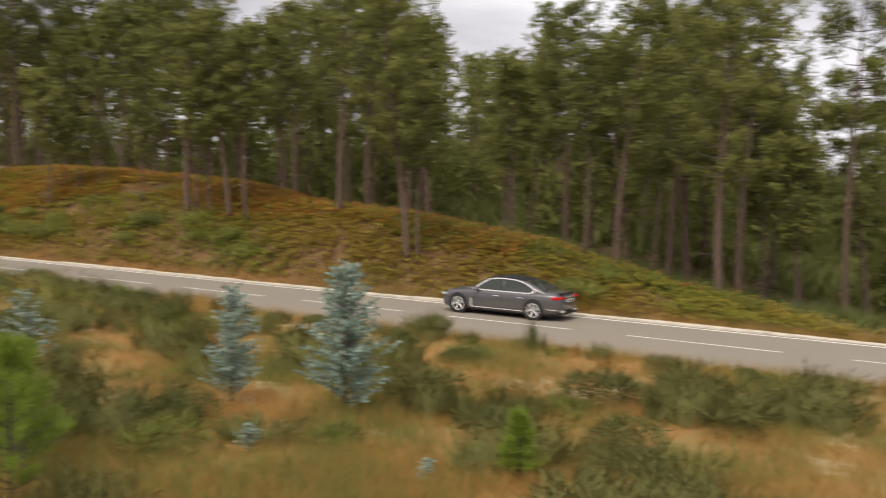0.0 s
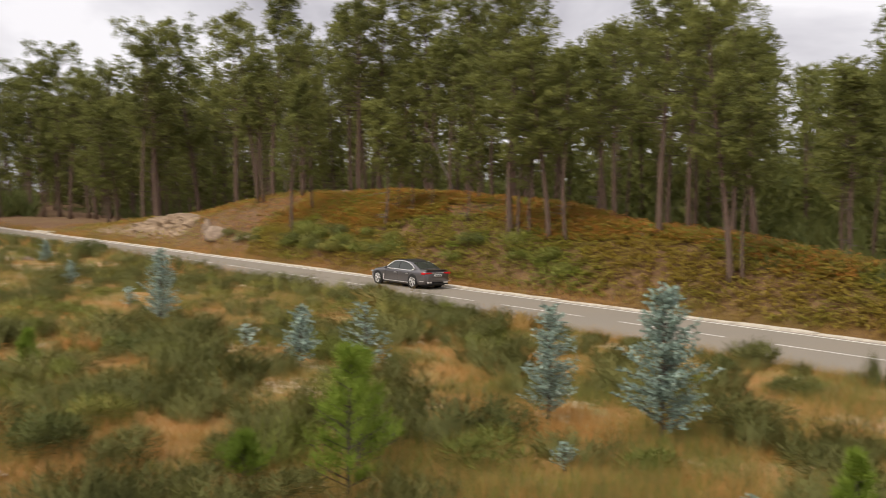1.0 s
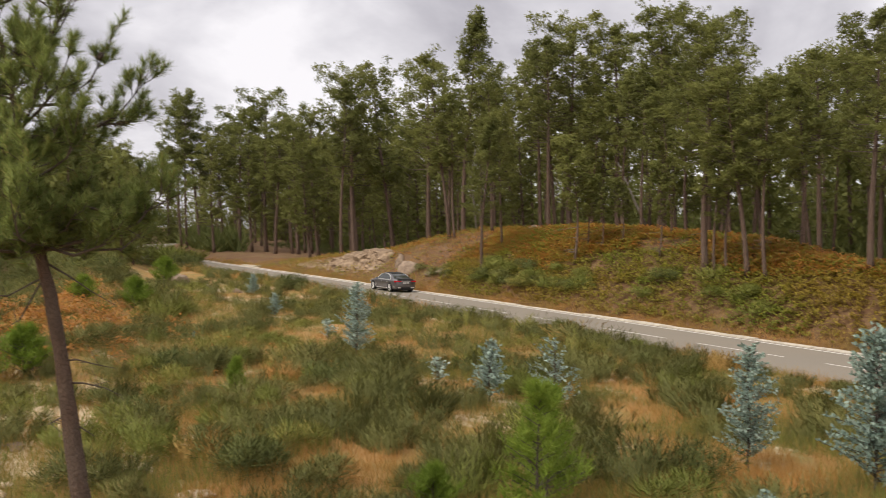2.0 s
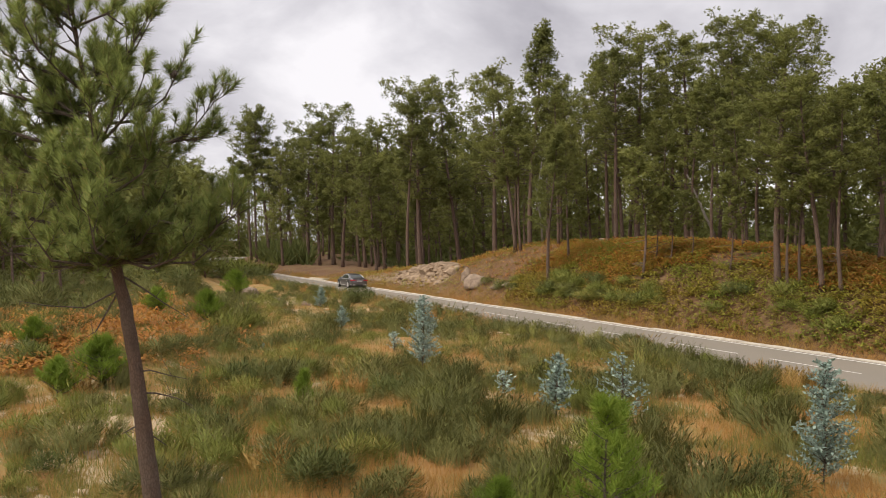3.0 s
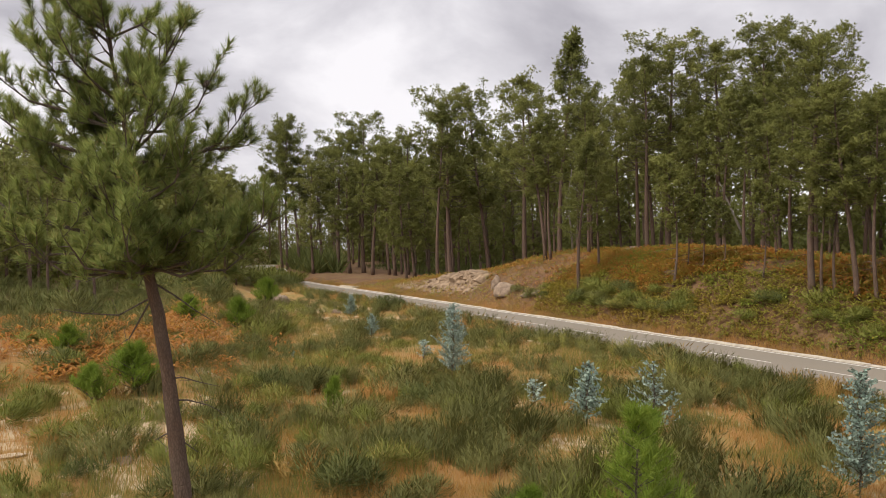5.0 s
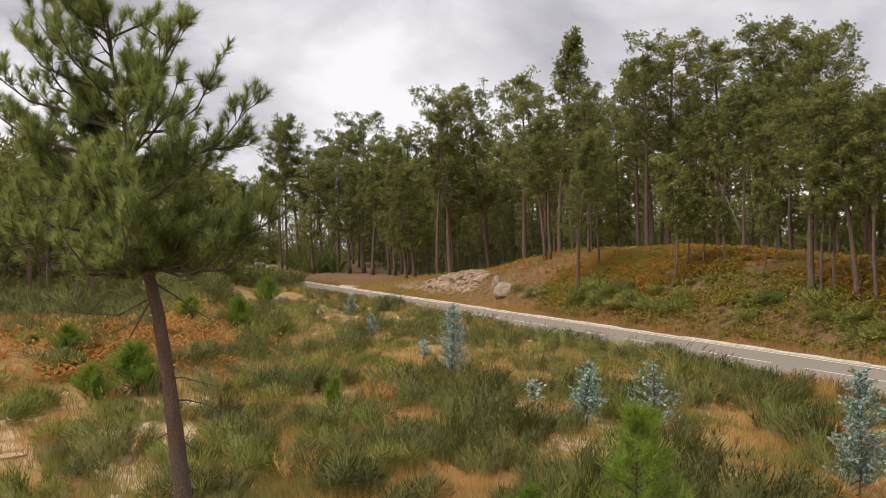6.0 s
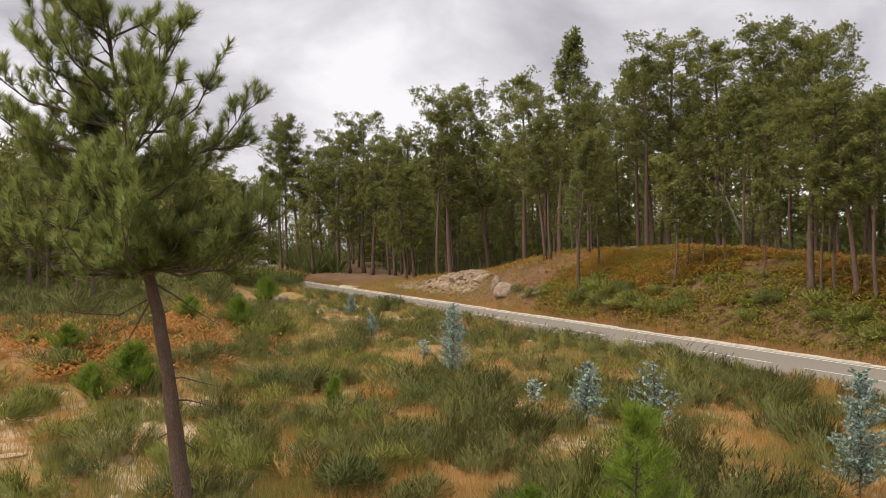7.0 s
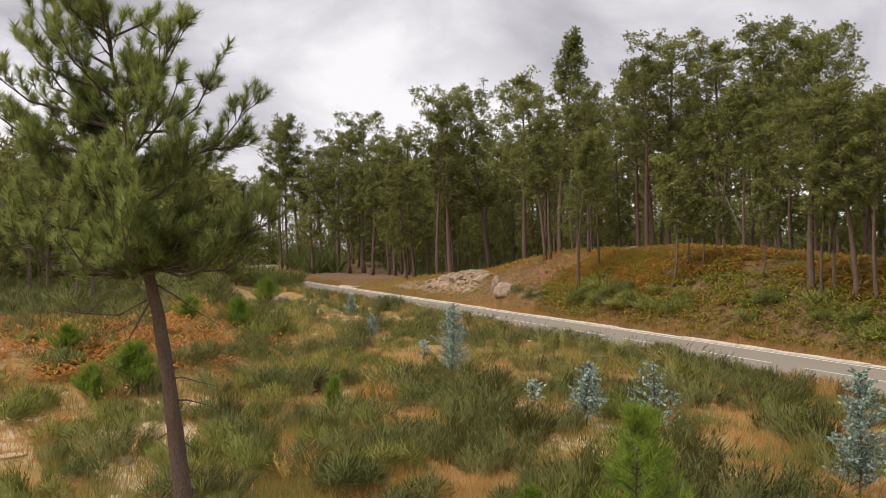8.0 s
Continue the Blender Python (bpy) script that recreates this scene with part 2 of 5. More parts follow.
class Soup:
    """Verts and faces gathered for one mesh."""

    def __init__(self):
        self.v, self.f, self.n = [], [], []

    def tube(self, pts, radii, sides=6, cap=True):
        base = len(self.v)
        for i, p in enumerate(pts):
            a = pts[max(i - 1, 0)]
            b = pts[min(i + 1, len(pts) - 1)]
            d = (Vector(b) - Vector(a)).normalized()
            x = d.orthogonal().normalized() if abs(d.z) < 0.9 else d.cross(Vector((0, 1, 0))).normalized()
            y = d.cross(x)
            for k in range(sides):
                w = 2 * math.pi * k / sides
                self.v.append(Vector(p) + radii[i] * (math.cos(w) * x + math.sin(w) * y))
        for i in range(len(pts) - 1):
            for k in range(sides):
                m = (k + 1) % sides
                self.f.append((base + i * sides + k, base + i * sides + m, base + (i + 1) * sides + m, base + (i + 1) * sides + k))
        if cap:
            self.f.append(tuple(base + (len(pts) - 1) * sides + k for k in range(sides)))
            self.f.append(tuple(base + k for k in reversed(range(sides))))

    def blade(self, p, d, length, width, rng):
        d = Vector(d).normalized()
        side = d.cross(Vector((rng.uniform(-1, 1), rng.uniform(-1, 1), rng.uniform(-1, 1)))).normalized() * (width / 2)
        p = Vector(p)
        n = len(self.v)
        self.v += [p - side, p + side, p + d * length]
        self.f.append((n, n + 1, n + 2))

    def needle(self, p, d, length, width, out, rng):
        """A blade that is shaded with its tuft, by the way out of it."""
        d = Vector(d).normalized()
        side = d.cross(Vector((rng.uniform(-1, 1), rng.uniform(-1, 1), rng.uniform(-1, 1)))).normalized() * (width / 2)
        if side.cross(d).dot(out) < 0:
            side = -side
        p = Vector(p)
        n = len(self.v)
        self.v += [p - side, p + side, p + d * length]
        self.n += [out, out, out]
        self.f.append((n, n + 1, n + 2))

    def bent(self, p, d, length, width, droop, rng, out=None):
        """A leaf strip that bends over: two quads and a tip."""
        d = Vector(d).normalized()
        side = d.cross(Vector((0, 0, 1)))
        side = (side.normalized() if side.length > 1e-3 else Vector((1, 0, 0))) * (width / 2)
        p = Vector(p)
        n = len(self.v)
        q = p + d * length * 0.5
        r = q + (d + Vector((0, 0, -droop))).normalized() * length * 0.5
        self.v += [p - side * 0.35, p + side * 0.35, q + side, q - side, r]
        if out:
            self.n += [out] * 5
        self.f += [(n, n + 1, n + 2, n + 3), (n + 3, n + 2, n + 4)]

    def leaf(self, p, d, length, width, rng):
        d = Vector(d).normalized()
        side = d.cross(Vector((rng.uniform(-1, 1), rng.uniform(-1, 1), rng.uniform(-0.3, 1)))).normalized() * (width / 2)
        p = Vector(p)
        n = len(self.v)
        self.v += [p, p + d * length * 0.45 + side, p + d * length, p + d * length * 0.45 - side]
        self.f.append((n, n + 1, n + 2, n + 3))

    def pair(self):
        return (self.v, self.f, self.n) if self.n else (self.v, self.f)


def rand_dir(rng, up=0.0):
    v = Vector((rng.gauss(0, 1), rng.gauss(0, 1), rng.gauss(0, 1)))
    v.normalize()
    v.z += up
    return v.normalized()


# ---- ground and road ----
def spaced(marks):
    out = []
    for a, b, step in marks:
        k = max(1, round((b - a) / step))
        out += [a + (b - a) * i / k for i in range(k)]
    return out + [marks[-1][1]]


def build_ground():
    ss = spaced([(-2500, -300, 220), (-300, -60, 20), (-60, 0, 2), (0, 60, 0.8), (60, 150, 1.3), (150, 300, 6), (300, 2500, 220)])
    ns = spaced([(-2500, -200, 230), (-200, -30, 14), (-30, 0, 2), (0, 24, 0.8), (24, 37, 0.5), (37, 56, 0.8), (56, 80, 3), (80, 200, 15), (200, 2500, 230)])
    verts, faces, kinds = [], [], []
    for s in ss:
        for n in ns:
            x, y = at(s, n + bend(s))
            verts.append((x, y, height(x, y)))
    w = len(ns)
    for i in range(len(ss) - 1):
        for j in range(w - 1):
            a = i * w + j
            faces.append((a, a + w, a + w + 1, a + 1))
            x, y, z = verts[a]
            cut = 1.2 * noise.noise((ss[i] * 0.25, ns[j] * 0.5, 4.0))
            bare = 80 + 2 * cut < ss[i] < 104 + 4 * cut and 35.6 < ns[j] < 38.5 + 1.2 * cut
            kinds.append(2 if bare else 1 if ns[j] > 33.6 or ss[i] > 122 or (ns[j] < -25) or (ss[i] > 54 + 3 * cut and ns[j] < 7) else 0)
    me = mesh_of("ground", verts, faces, GROUND, True)
    me.materials.append(LITTER)
    me.materials.append(SANDBANK)
    me.polygons.foreach_set("material_index", kinds)
    return tagged(new("ground", me), "dry sandy ground with brown pine litter and low growth", "ground", kind="structure")


def strip(n0, n1, s0, s1, z, step=4.0, wobble=0.0, seed=1):
    rng = random.Random(seed)
    verts, faces = [], []
    k = max(1, round((s1 - s0) / step))
    for i in range(k + 1):
        s = s0 + (s1 - s0) * i / k
        for n in (n0, n1):
            x, y = at(s, n + bend(s) + rng.uniform(-wobble, wobble))
            verts.append((x, y, rise(s) + z))
    for i in range(k):
        faces.append((2 * i, 2 * i + 1, 2 * i + 3, 2 * i + 2))
    return verts, faces


def slab(n0, n1, s0, s1, z0, z1, wobble=0.03, seed=1, step=1.0):
    """A raised strip with sides."""
    rng = random.Random(seed)
    k = max(1, round((s1 - s0) / step))
    verts, faces = [], []
    for i in range(k + 1):
        s = s0 + (s1 - s0) * i / k
        a, b = n0 + rng.uniform(-wobble, wobble), n1 + rng.uniform(-wobble, wobble)
        top = z1 + rng.uniform(-0.015, 0.015)
        for n, z in ((a, z0), (a, top), (b, top), (b, z0)):
            x, y = at(s, n + bend(s))
            verts.append((x, y, rise(s) + z))
    for i in range(k):
        for j in range(3):
            a = 4 * i + j
            faces.append((a, a + 1, a + 5, a + 4))
    faces += [(0, 3, 2, 1), (4 * k, 4 * k + 1, 4 * k + 2, 4 * k + 3)]
    return verts, faces


def build_road():
    v, f = strip(CENTRE - 3.85, CENTRE + 3.75, -150, 290, 0.0, wobble=0.05, step=2.0)
    road = tagged(part("road", (v, f), ASPHALT), "worn grey two-lane asphalt road with white markings", "road", kind="structure")
    k = -9
    while 12.8 + 7.05 * k < 280:
        s = 12.8 + 7.05 * k
        part("lane_dash", strip(CENTRE - 0.06, CENTRE + 0.06, s, s + 5.0, 0.006, 1.5, 0.006, k + 50), ROAD_PAINT, road)
        k += 1
    part("edge_line", strip(CENTRE + 3.12, CENTRE + 3.29, -150, 290, 0.006, 1.5, 0.012, 3), ROAD_PAINT, road, "worn white edge line")
    part("edge_line", strip(CENTRE - 3.45, CENTRE - 3.32, 58, 290, 0.006, 1.5, 0.012, 4), ROAD_PAINT, road, "worn white edge line")
    rng = random.Random(8)
    s = -30.0
    while s < 160:
        ln = rng.uniform(3.0, 9.0)
        part("gutter_slab", slab(CENTRE + 3.55, CENTRE + 4.02, s, s + ln - 0.06, -0.3, rng.uniform(0.03, 0.09), 0.035, rng.randrange(999)), CONCRETE, road)
        s += ln
    part("gutter_slab", slab(CENTRE + 4.0, CENTRE + 5.2, 113.0, 119.0, -0.3, 0.22, 0.05, 77), CONCRETE, road, "pale raised concrete slab over a culvert")
    return road


build_ground()
build_road()


# ---- trees ----
def pine_parts(seed, tall, clear, spread, tufts, trunk_r, narrow=False, fine=True):
    """Maritime pine: bare bent trunk, whorled limbs in the upper part, tufts of needles at the limb ends."""
    rng = random.Random(seed)
    trunk, limbs, crown = Soup(), Soup(), Soup()
    pts, rad = [], []
    ax, ay = rng.uniform(-0.55, 0.55), rng.uniform(-0.5, 0.5)
    ph = rng.uniform(0, 6)
    for i in range(13):
        k = i / 12
        pts.append(Vector((ax * math.sin(k * 3.4 + ph) - ax * math.sin(ph) - 0.045 * tall * k, ay * math.sin(k * 2.9 + ph) - ay * math.sin(ph) - 0.02 * tall * k, -0.4 + k * (tall + 0.1))))
        rad.append(trunk_r * ((1 - k) ** 0.8 * 0.92 + 0.08) * (1.25 if i == 0 else 1))
    trunk.tube(pts, rad, 8)

    def stem(k):
        f = k * 12
        i = min(11, int(f))
        return pts[i].lerp(pts[i + 1], f - i)

    anchors, ends = [], []
    z = clear
    while z < tall * 0.985:
        k = z / tall
        up = (z - clear) / (tall - clear)
        reach = spread * (math.sin(math.pi * min(1, 0.22 + 0.62 * up)) ** 0.8 if not narrow else max(0.05, 1.0 - up) ** 0.75) * rng.uniform(0.55, 1.15)
        w = rng.uniform(0, 6.28)
        for j in range(rng.choice((2, 3, 3, 4))):
            w += rng.uniform(1.2, 2.6)
            ln = max(0.35, reach * rng.uniform(0.6, 1.15))
            lift = rng.uniform(0.05, 0.45) + 0.55 * up
            p0 = stem(k)
            d = Vector((math.cos(w), math.sin(w), lift)).normalized()
            p1 = p0 + d * ln * 0.55 + Vector((0, 0, -0.06 * ln))
            p2 = p1 + (d + Vector((0, 0, 0.35))).normalized() * ln * 0.5
            r = max(0.018, trunk_r * 0.22 * (1 - 0.6 * up))
            limbs.tube([p0, p1, p2], [r, r * 0.65, 0.012], 3, False)
            for q in range(rng.choice((2, 3))):
                a = rng.uniform(0.35, 1.0)
                base = p0.lerp(p1, min(1, a * 1.8)) if a < 0.55 else p1.lerp(p2, (a - 0.55) / 0.45)
                dd = (d + rand_dir(rng, 0.3) * 0.9).normalized()
                tip = base + dd * ln * rng.uniform(0.12, 0.36)
                limbs.blade(base, tip - base, (tip - base).length, 0.03, rng)
                anchors.append((base.lerp(tip, 0.5), dd))
                anchors.append((tip, dd))
                anchors.append((base + rand_dir(rng) * ln * 0.2, dd))
            ends.append((p2, d))
        z += rng.uniform(0.28, 0.6) * (tall / 15)
    ends += [(stem(k) + rand_dir(rng) * 0.25, Vector((0, 0, 1))) for k in (0.90, 0.93, 0.96, 0.98, 0.995)]
    # dead stubs below the crown
    for j in range(rng.randrange(5, 11)):
        k = rng.uniform(0.3, 0.95) * clear / tall
        w = rng.uniform(0, 6.28)
        p0 = stem(k)
        d = Vector((math.cos(w), math.sin(w), rng.uniform(-0.2, 0.3)))
        ln = rng.uniform(0.3, 1.3)
        limbs.tube([p0, p0 + d * ln], [0.028, 0.008], 3, False)
    rng.shuffle(anchors)
    puffs = ends + anchors[:max(30, int(tufts / 4.2) - len(ends))]
    scale = (tall / 17) ** 0.5
    for c, d in puffs:
        r = rng.uniform(0.45, 0.90) * scale
        # the dense heart of the puff
        for q in range(30 if fine else 16):
            e = rand_dir(rng, 0.3)
            crown.needle(c + e * r * rng.uniform(0.05, 0.6), e + rand_dir(rng) * 0.9, rng.uniform(0.15, 0.26) * scale, rng.uniform(0.07, 0.11) if fine else rng.uniform(0.13, 0.2), (e + Vector((0, 0, 0.15))).normalized(), rng)
        # brushes of needles, each a small dome, sit all over it
        for q in range(6 if fine else 3):
            e = (d * 0.2 + rand_dir(rng, 0.5)).normalized()
            b = c + Vector((e.x, e.y, e.z * 0.8)) * r * rng.uniform(0.35, 0.75)
            axis = (e * 0.5 + Vector((0, 0, 0.9))).normalized()
            for g in range(13 if fine else 8):
                w = (axis * 0.55 + rand_dir(rng, 0.1)).normalized()
                out = (w * 0.6 + e + Vector((0, 0, 0.15))).normalized()
                crown.needle(b - w * 0.03, w, rng.uniform(0.15, 0.26) * scale, rng.uniform(0.045, 0.065) if fine else rng.uniform(0.085, 0.125), out, rng)
    return trunk.pair(), limbs.pair(), crown.pair()


def make_pine(name, pieces, needles, label, group):
    root = new(name)
    tagged(root, label, "pine tree", group)
    part("trunk", pieces[0], BARK, root, smooth_shade=True)
    tagged(part("branch", pieces[1], TWIG, root), kind="stuff")
    tagged(part("crown", pieces[2], needles, root), kind="stuff")
    return root


FOREST = "pines of the forest edge"
PINE_LABELS = ("tall maritime pine with bare trunk and rounded dark crown", "slender maritime pine with a narrow pointed crown", "young forest pine with green branches low on its stem")
PINE_KINDS = [
    # tall, clear trunk, spread, tufts, trunk radius, narrow, label
    (17.0, 7.8, 3.1, 800, 0.19, False, 0),
    (17.0, 8.8, 2.8, 740, 0.16, False, 0),
    (17.0, 7.4, 3.3, 880, 0.22, False, 0),
    (17.0, 9.2, 2.7, 700, 0.15, False, 0),
    (17.0, 6.2, 3.1, 820, 0.16, True, 1),
    (17.0, 8.4, 3.2, 820, 0.21, False, 0),
    (8.0, 3.6, 1.2, 330, 0.07, False, 2),
    (17.0, 4.2, 3.0, 900, 0.18, False, 0),
]
pine_protos = {}
for k, (tall, clear, spread, tufts, tr, narrow, lab) in enumerate(PINE_KINDS):
    for fine in (True, False):
        pine_protos[k, fine] = (make_pine("pine_tree", pine_parts(100 + k, tall, clear, spread, tufts, tr, narrow, fine), NEEDLES, PINE_LABELS[lab], FOREST), tall)
used_protos = set()


def plant(kind, s, n, tall, turn, wide=1.0, fine=True):
    proto, base = pine_protos[kind, fine]
    x, y = at(s, n)
    k = tall / base
    lean = 2.6 * math.sin(s * 7.3 + n * 3.1)
    m = pose(x, y, height(x, y) - 0.05, 1.5 * math.sin(s * 5.1), lean, turn % 360)
    ob = proto
    if (kind, fine) in used_protos:
        ob = copy_thing(proto, m)
    used_protos.add((kind, fine))
    ob.matrix_basis = m @ Matrix.Diagonal((k * wide, k * wide, k, 1))
    return ob


# trees that stand out one by one: s, n, height, kind
PINES_MOUND = [(51.7, 37.6, 9.7, 6), (39.4, 37.8, 15.2, 2), (38.4, 37.5, 9.1, 3), (36.4, 37.9, 12.2, 0), (35.2, 38.0, 11.3, 3), (38.0, 38.0, 8.4, 4), (44.2, 38.5, 6.7, 6), (62.0, 36.6, 13.1, 4), (70.6, 42.6, 15.2, 1), (75.5, 41.0, 16.1, 0), (67.2, 46.3, 17.9, 5), (50.6, 39.1, 5.7, 6), (52.7, 39.5, 6.0, 6), (74.5, 41.0, 13.9, 3), (47.3, 42.4, 10.0, 1), (49.3, 39.8, 5, 6)]
PINES_FAR_EDGE = [(83.3, 47, 24.1, 4), (70.5, 51, 19.9, 2), (67.3, 54, 19.5, 5), (57.3, 50, 17.6, 1), (110.3, 52, 26.9, 0), (100.7, 52, 25.3, 5), (109.3, 46, 24.4, 2), (106.6, 43, 21.3, 3), (122.5, 46, 20.3, 7), (133.4, 46, 20.2, 3), (161.1, 46, 20.5, 1), (135.5, 44, 19.5, 5), (184.6, 48, 19.0, 3)]
PINES_VERGE = [(23.7, 36.3, 13.3, 0), (23.2, 36.5, 8.6, 3), (30.4, 39.9, 13.6, 5), (16.7, 40.6, 10.4, 1), (15.0, 40.3, 13.2, 3), (10.2, 39.8, 13.8, 2), (6.2, 47.5, 19.6, 3), (15.3, 49.1, 15.9, 5), (11.0, 51.9, 13.4, 6)]
PINES_CREST = [(28.1, 55, 14.1, 4), (24.8, 52, 12.3, 3), (21.7, 50, 15.6, 5), (15.6, 54, 17.8, 0), (11.8, 50, 17.5, 2), (21.6, 58, 14.5, 1), (11.6, 56, 14.3, 1), (6.2, 56, 13.2, 0), (38.6, 54, 17.1, 2), (34.0, 55, 18.8, 0), (46.4, 54, 15.8, 3), (55.9, 54, 19.5, 5), (58.9, 52, 17.6, 1), (10.4, 60, 8.3, 0)]
PINES_BEND = [(161.1, 36.7, 25.6, 1), (166.6, 37.1, 25.4, 3), (160.4, 38.7, 23.1, 0), (145.3, 37.3, 17.9, 7), (157.2, 24.6, 21.9, 1), (128.2, 21.6, 15.0, 7), (133.6, 19.3, 15.3, 0), (124.0, 15.5, 14.0, 5), (143.7, 42.9, 21.5, 7), (153.9, 43.9, 22.8, 2), (159.5, 42.4, 21.0, 0), (143.1, 45.0, 24.5, 2), (127.4, 44.8, 19.3, 7), (117.4, 42.9, 15.1, 7)]
PINE_GROUPS = (PINES_MOUND, PINES_FAR_EDGE, PINES_VERGE, PINES_CREST, PINES_BEND)

taken = []
for group in PINE_GROUPS:
    broad = 1.35 if group in (PINES_FAR_EDGE, PINES_BEND) else 1.08
    for i, (s, n, tall, kind) in enumerate(group):
        plant(kind, s, n, tall * (1.0 if broad > 1.2 else 0.925), -20 + 40 * ((i * 0.618) % 1), broad * (17 / max(tall, 13)) ** 0.5)
        taken.append((s, n))

# how high the tree line stands over the eye, by direction
SKY_TURN = (-25.0, -23.1, -20.7, -19.4, -16.4, -13.4, -11.4, -7.0, -5.8, -3.5, -1.5, 0.1, 3.2, 7.9, 11.5, 14.1, 16.3, 18.6, 20.4, 22.1, 24.4, 26.1, 28.1, 29.8, 31.8, 34.5, 36.3, 38.3, 39.7, 41.6, 43.5, 46.5, 48.8, 50.8, 60.4)
SKY_UP = (5.6, 5.0, 5.7, 7.6, 12.0, 8.3, 10.5, 11.5, 8.3, 9.1, 8.4, 11.1, 12.3, 11.8, 10.3, 10.8, 12.1, 11.0, 11.7, 11.8, 12.3, 11.4, 10.1, 10.5, 10.3, 9.0, 9.3, 7.0, 6.7, 7.8, 6.7, 7.5, 4.4, 5.0, 6.1)



def wood():
    rng = random.Random(21)
    for s0, s1, n0, n1, step in ((14, 66, 39, 49.5, 6.2), (-32, 60, 51, 65, 6.3), (60, 150, 50, 65, 6.3), (150, 225, 52, 72, 8.0), (116, 190, -14, 18, 10.0), (72, 114, -22, 4, 7.5)):
        s = s0
        while s < s1:
            n = n0
            while n < n1:
                ps, pn = s + rng.uniform(-0.45, 0.45) * step, n + bend(s) * (n > 0) + rng.uniform(-0.45, 0.45) * step
                n += step
                if abs(pn - CENTRE - bend(ps)) < 6.5 or min([(ps - a) ** 2 + (pn - b) ** 2 for a, b in taken]) < 6:
                    continue
                tall = rng.uniform(15.5, 22) if n0 != 39 else rng.uniform(9, 14)
                x, y = at(ps, pn)
                top = float(np.interp(math.degrees(math.atan2(-x, y)), SKY_TURN, SKY_UP))
                tall = min(tall, (4.85 + math.hypot(x, y) * math.tan(radians(top)) - height(x, y, False)) * rng.uniform(0.81, 0.93))
                if tall < 7:
                    continue
                plant(6 if tall < 10 else rng.choice((1, 3, 3)) if n0 == 39 else rng.choice((2, 7, 7, 7, 0) if ps > 92 else (0, 1, 2, 3, 5, 5, 4, 7, 7)), ps, pn, tall, rng.uniform(-40, 40), rng.uniform(0.9, 1.15) * (17 / max(tall, 12)) ** 0.4, n0 == 39)
                taken.append((ps, pn))
            s += step


wood()
for key, (proto, base) in pine_protos.items():
    if key not in used_protos:
        for ob in list(proto.children) + [proto]:
            bpy.data.objects.remove(ob)


def deep_wood():
    """The crowns and stems that close the forest behind its edge."""
    rng = random.Random(5)
    stems, crowns = Soup(), Soup()
    for s0, s1, n0, n1, step in ((-70, 230, 65, 110, 7.8), (195, 300, -16, 118, 12.0), (226, 264, 14, 66, 6.0), (-75, 120, 112, 150, 9.5), (112, 205, -18, 22, 6.2), (30, 100, -80, -34, 15.0)):
        s = s0
        while s < s1:
            n = n0
            while n < n1:
                ps, pn = s + rng.uniform(-0.5, 0.5) * step, n + rng.uniform(-0.5, 0.5) * step
                n += step
                if abs(pn - CENTRE - bend(ps)) < 9:
                    continue
                x, y = at(ps, pn)
                z0 = height(x, y, False)
                top = float(np.interp(math.degrees(math.atan2(-x, y)), SKY_TURN, SKY_UP))
                tall = min(rng.uniform(18, 26), (4.85 + math.hypot(x, y) * math.tan(radians(top)) - z0) * rng.uniform(0.82, 0.95))
                if tall < 6:
                    continue
                foot = Vector((x, y, z0 - 0.3))
                head = Vector((x - 0.04 * tall, y - 0.02 * tall, z0 + tall))
                stems.tube([foot, foot.lerp(head, 0.55), head], [0.2, 0.14, 0.02], 5, False)
                for i in range(70):
                    k = rng.uniform(0.01, 1.0) ** 0.85 if i % 3 else rng.uniform(0.0, 0.35)
                    r = 3.4 * min(1.15 - k, 0.62) * 1.5 * rng.uniform(0.15, 1.0)
                    w = rng.uniform(0, 6.28)
                    c = foot.lerp(head, k) + Vector((math.cos(w) * r, math.sin(w) * r, rng.uniform(-0.3, 0.3)))
                    for q in range(12):
                        e = rand_dir(rng, 0.45)
                        crowns.needle(c + e * rng.uniform(0.3, 0.9), e + rand_dir(rng) * 0.8, rng.uniform(0.6, 1.0), rng.uniform(0.26, 0.42), (e + Vector((0, 0, 0.25))).normalized(), rng)
            s += step
    tagged(part("forest_stems", stems.pair(), BARK), "bare stems of pines deep in the forest", "forest", kind="stuff")
    tagged(part("forest_crowns", crowns.pair(), NEEDLES), "dark needle crowns of pines deep in the forest", "forest", kind="stuff")


deep_wood()


# ---- the near pine ----
EYE_TURN = 36.7


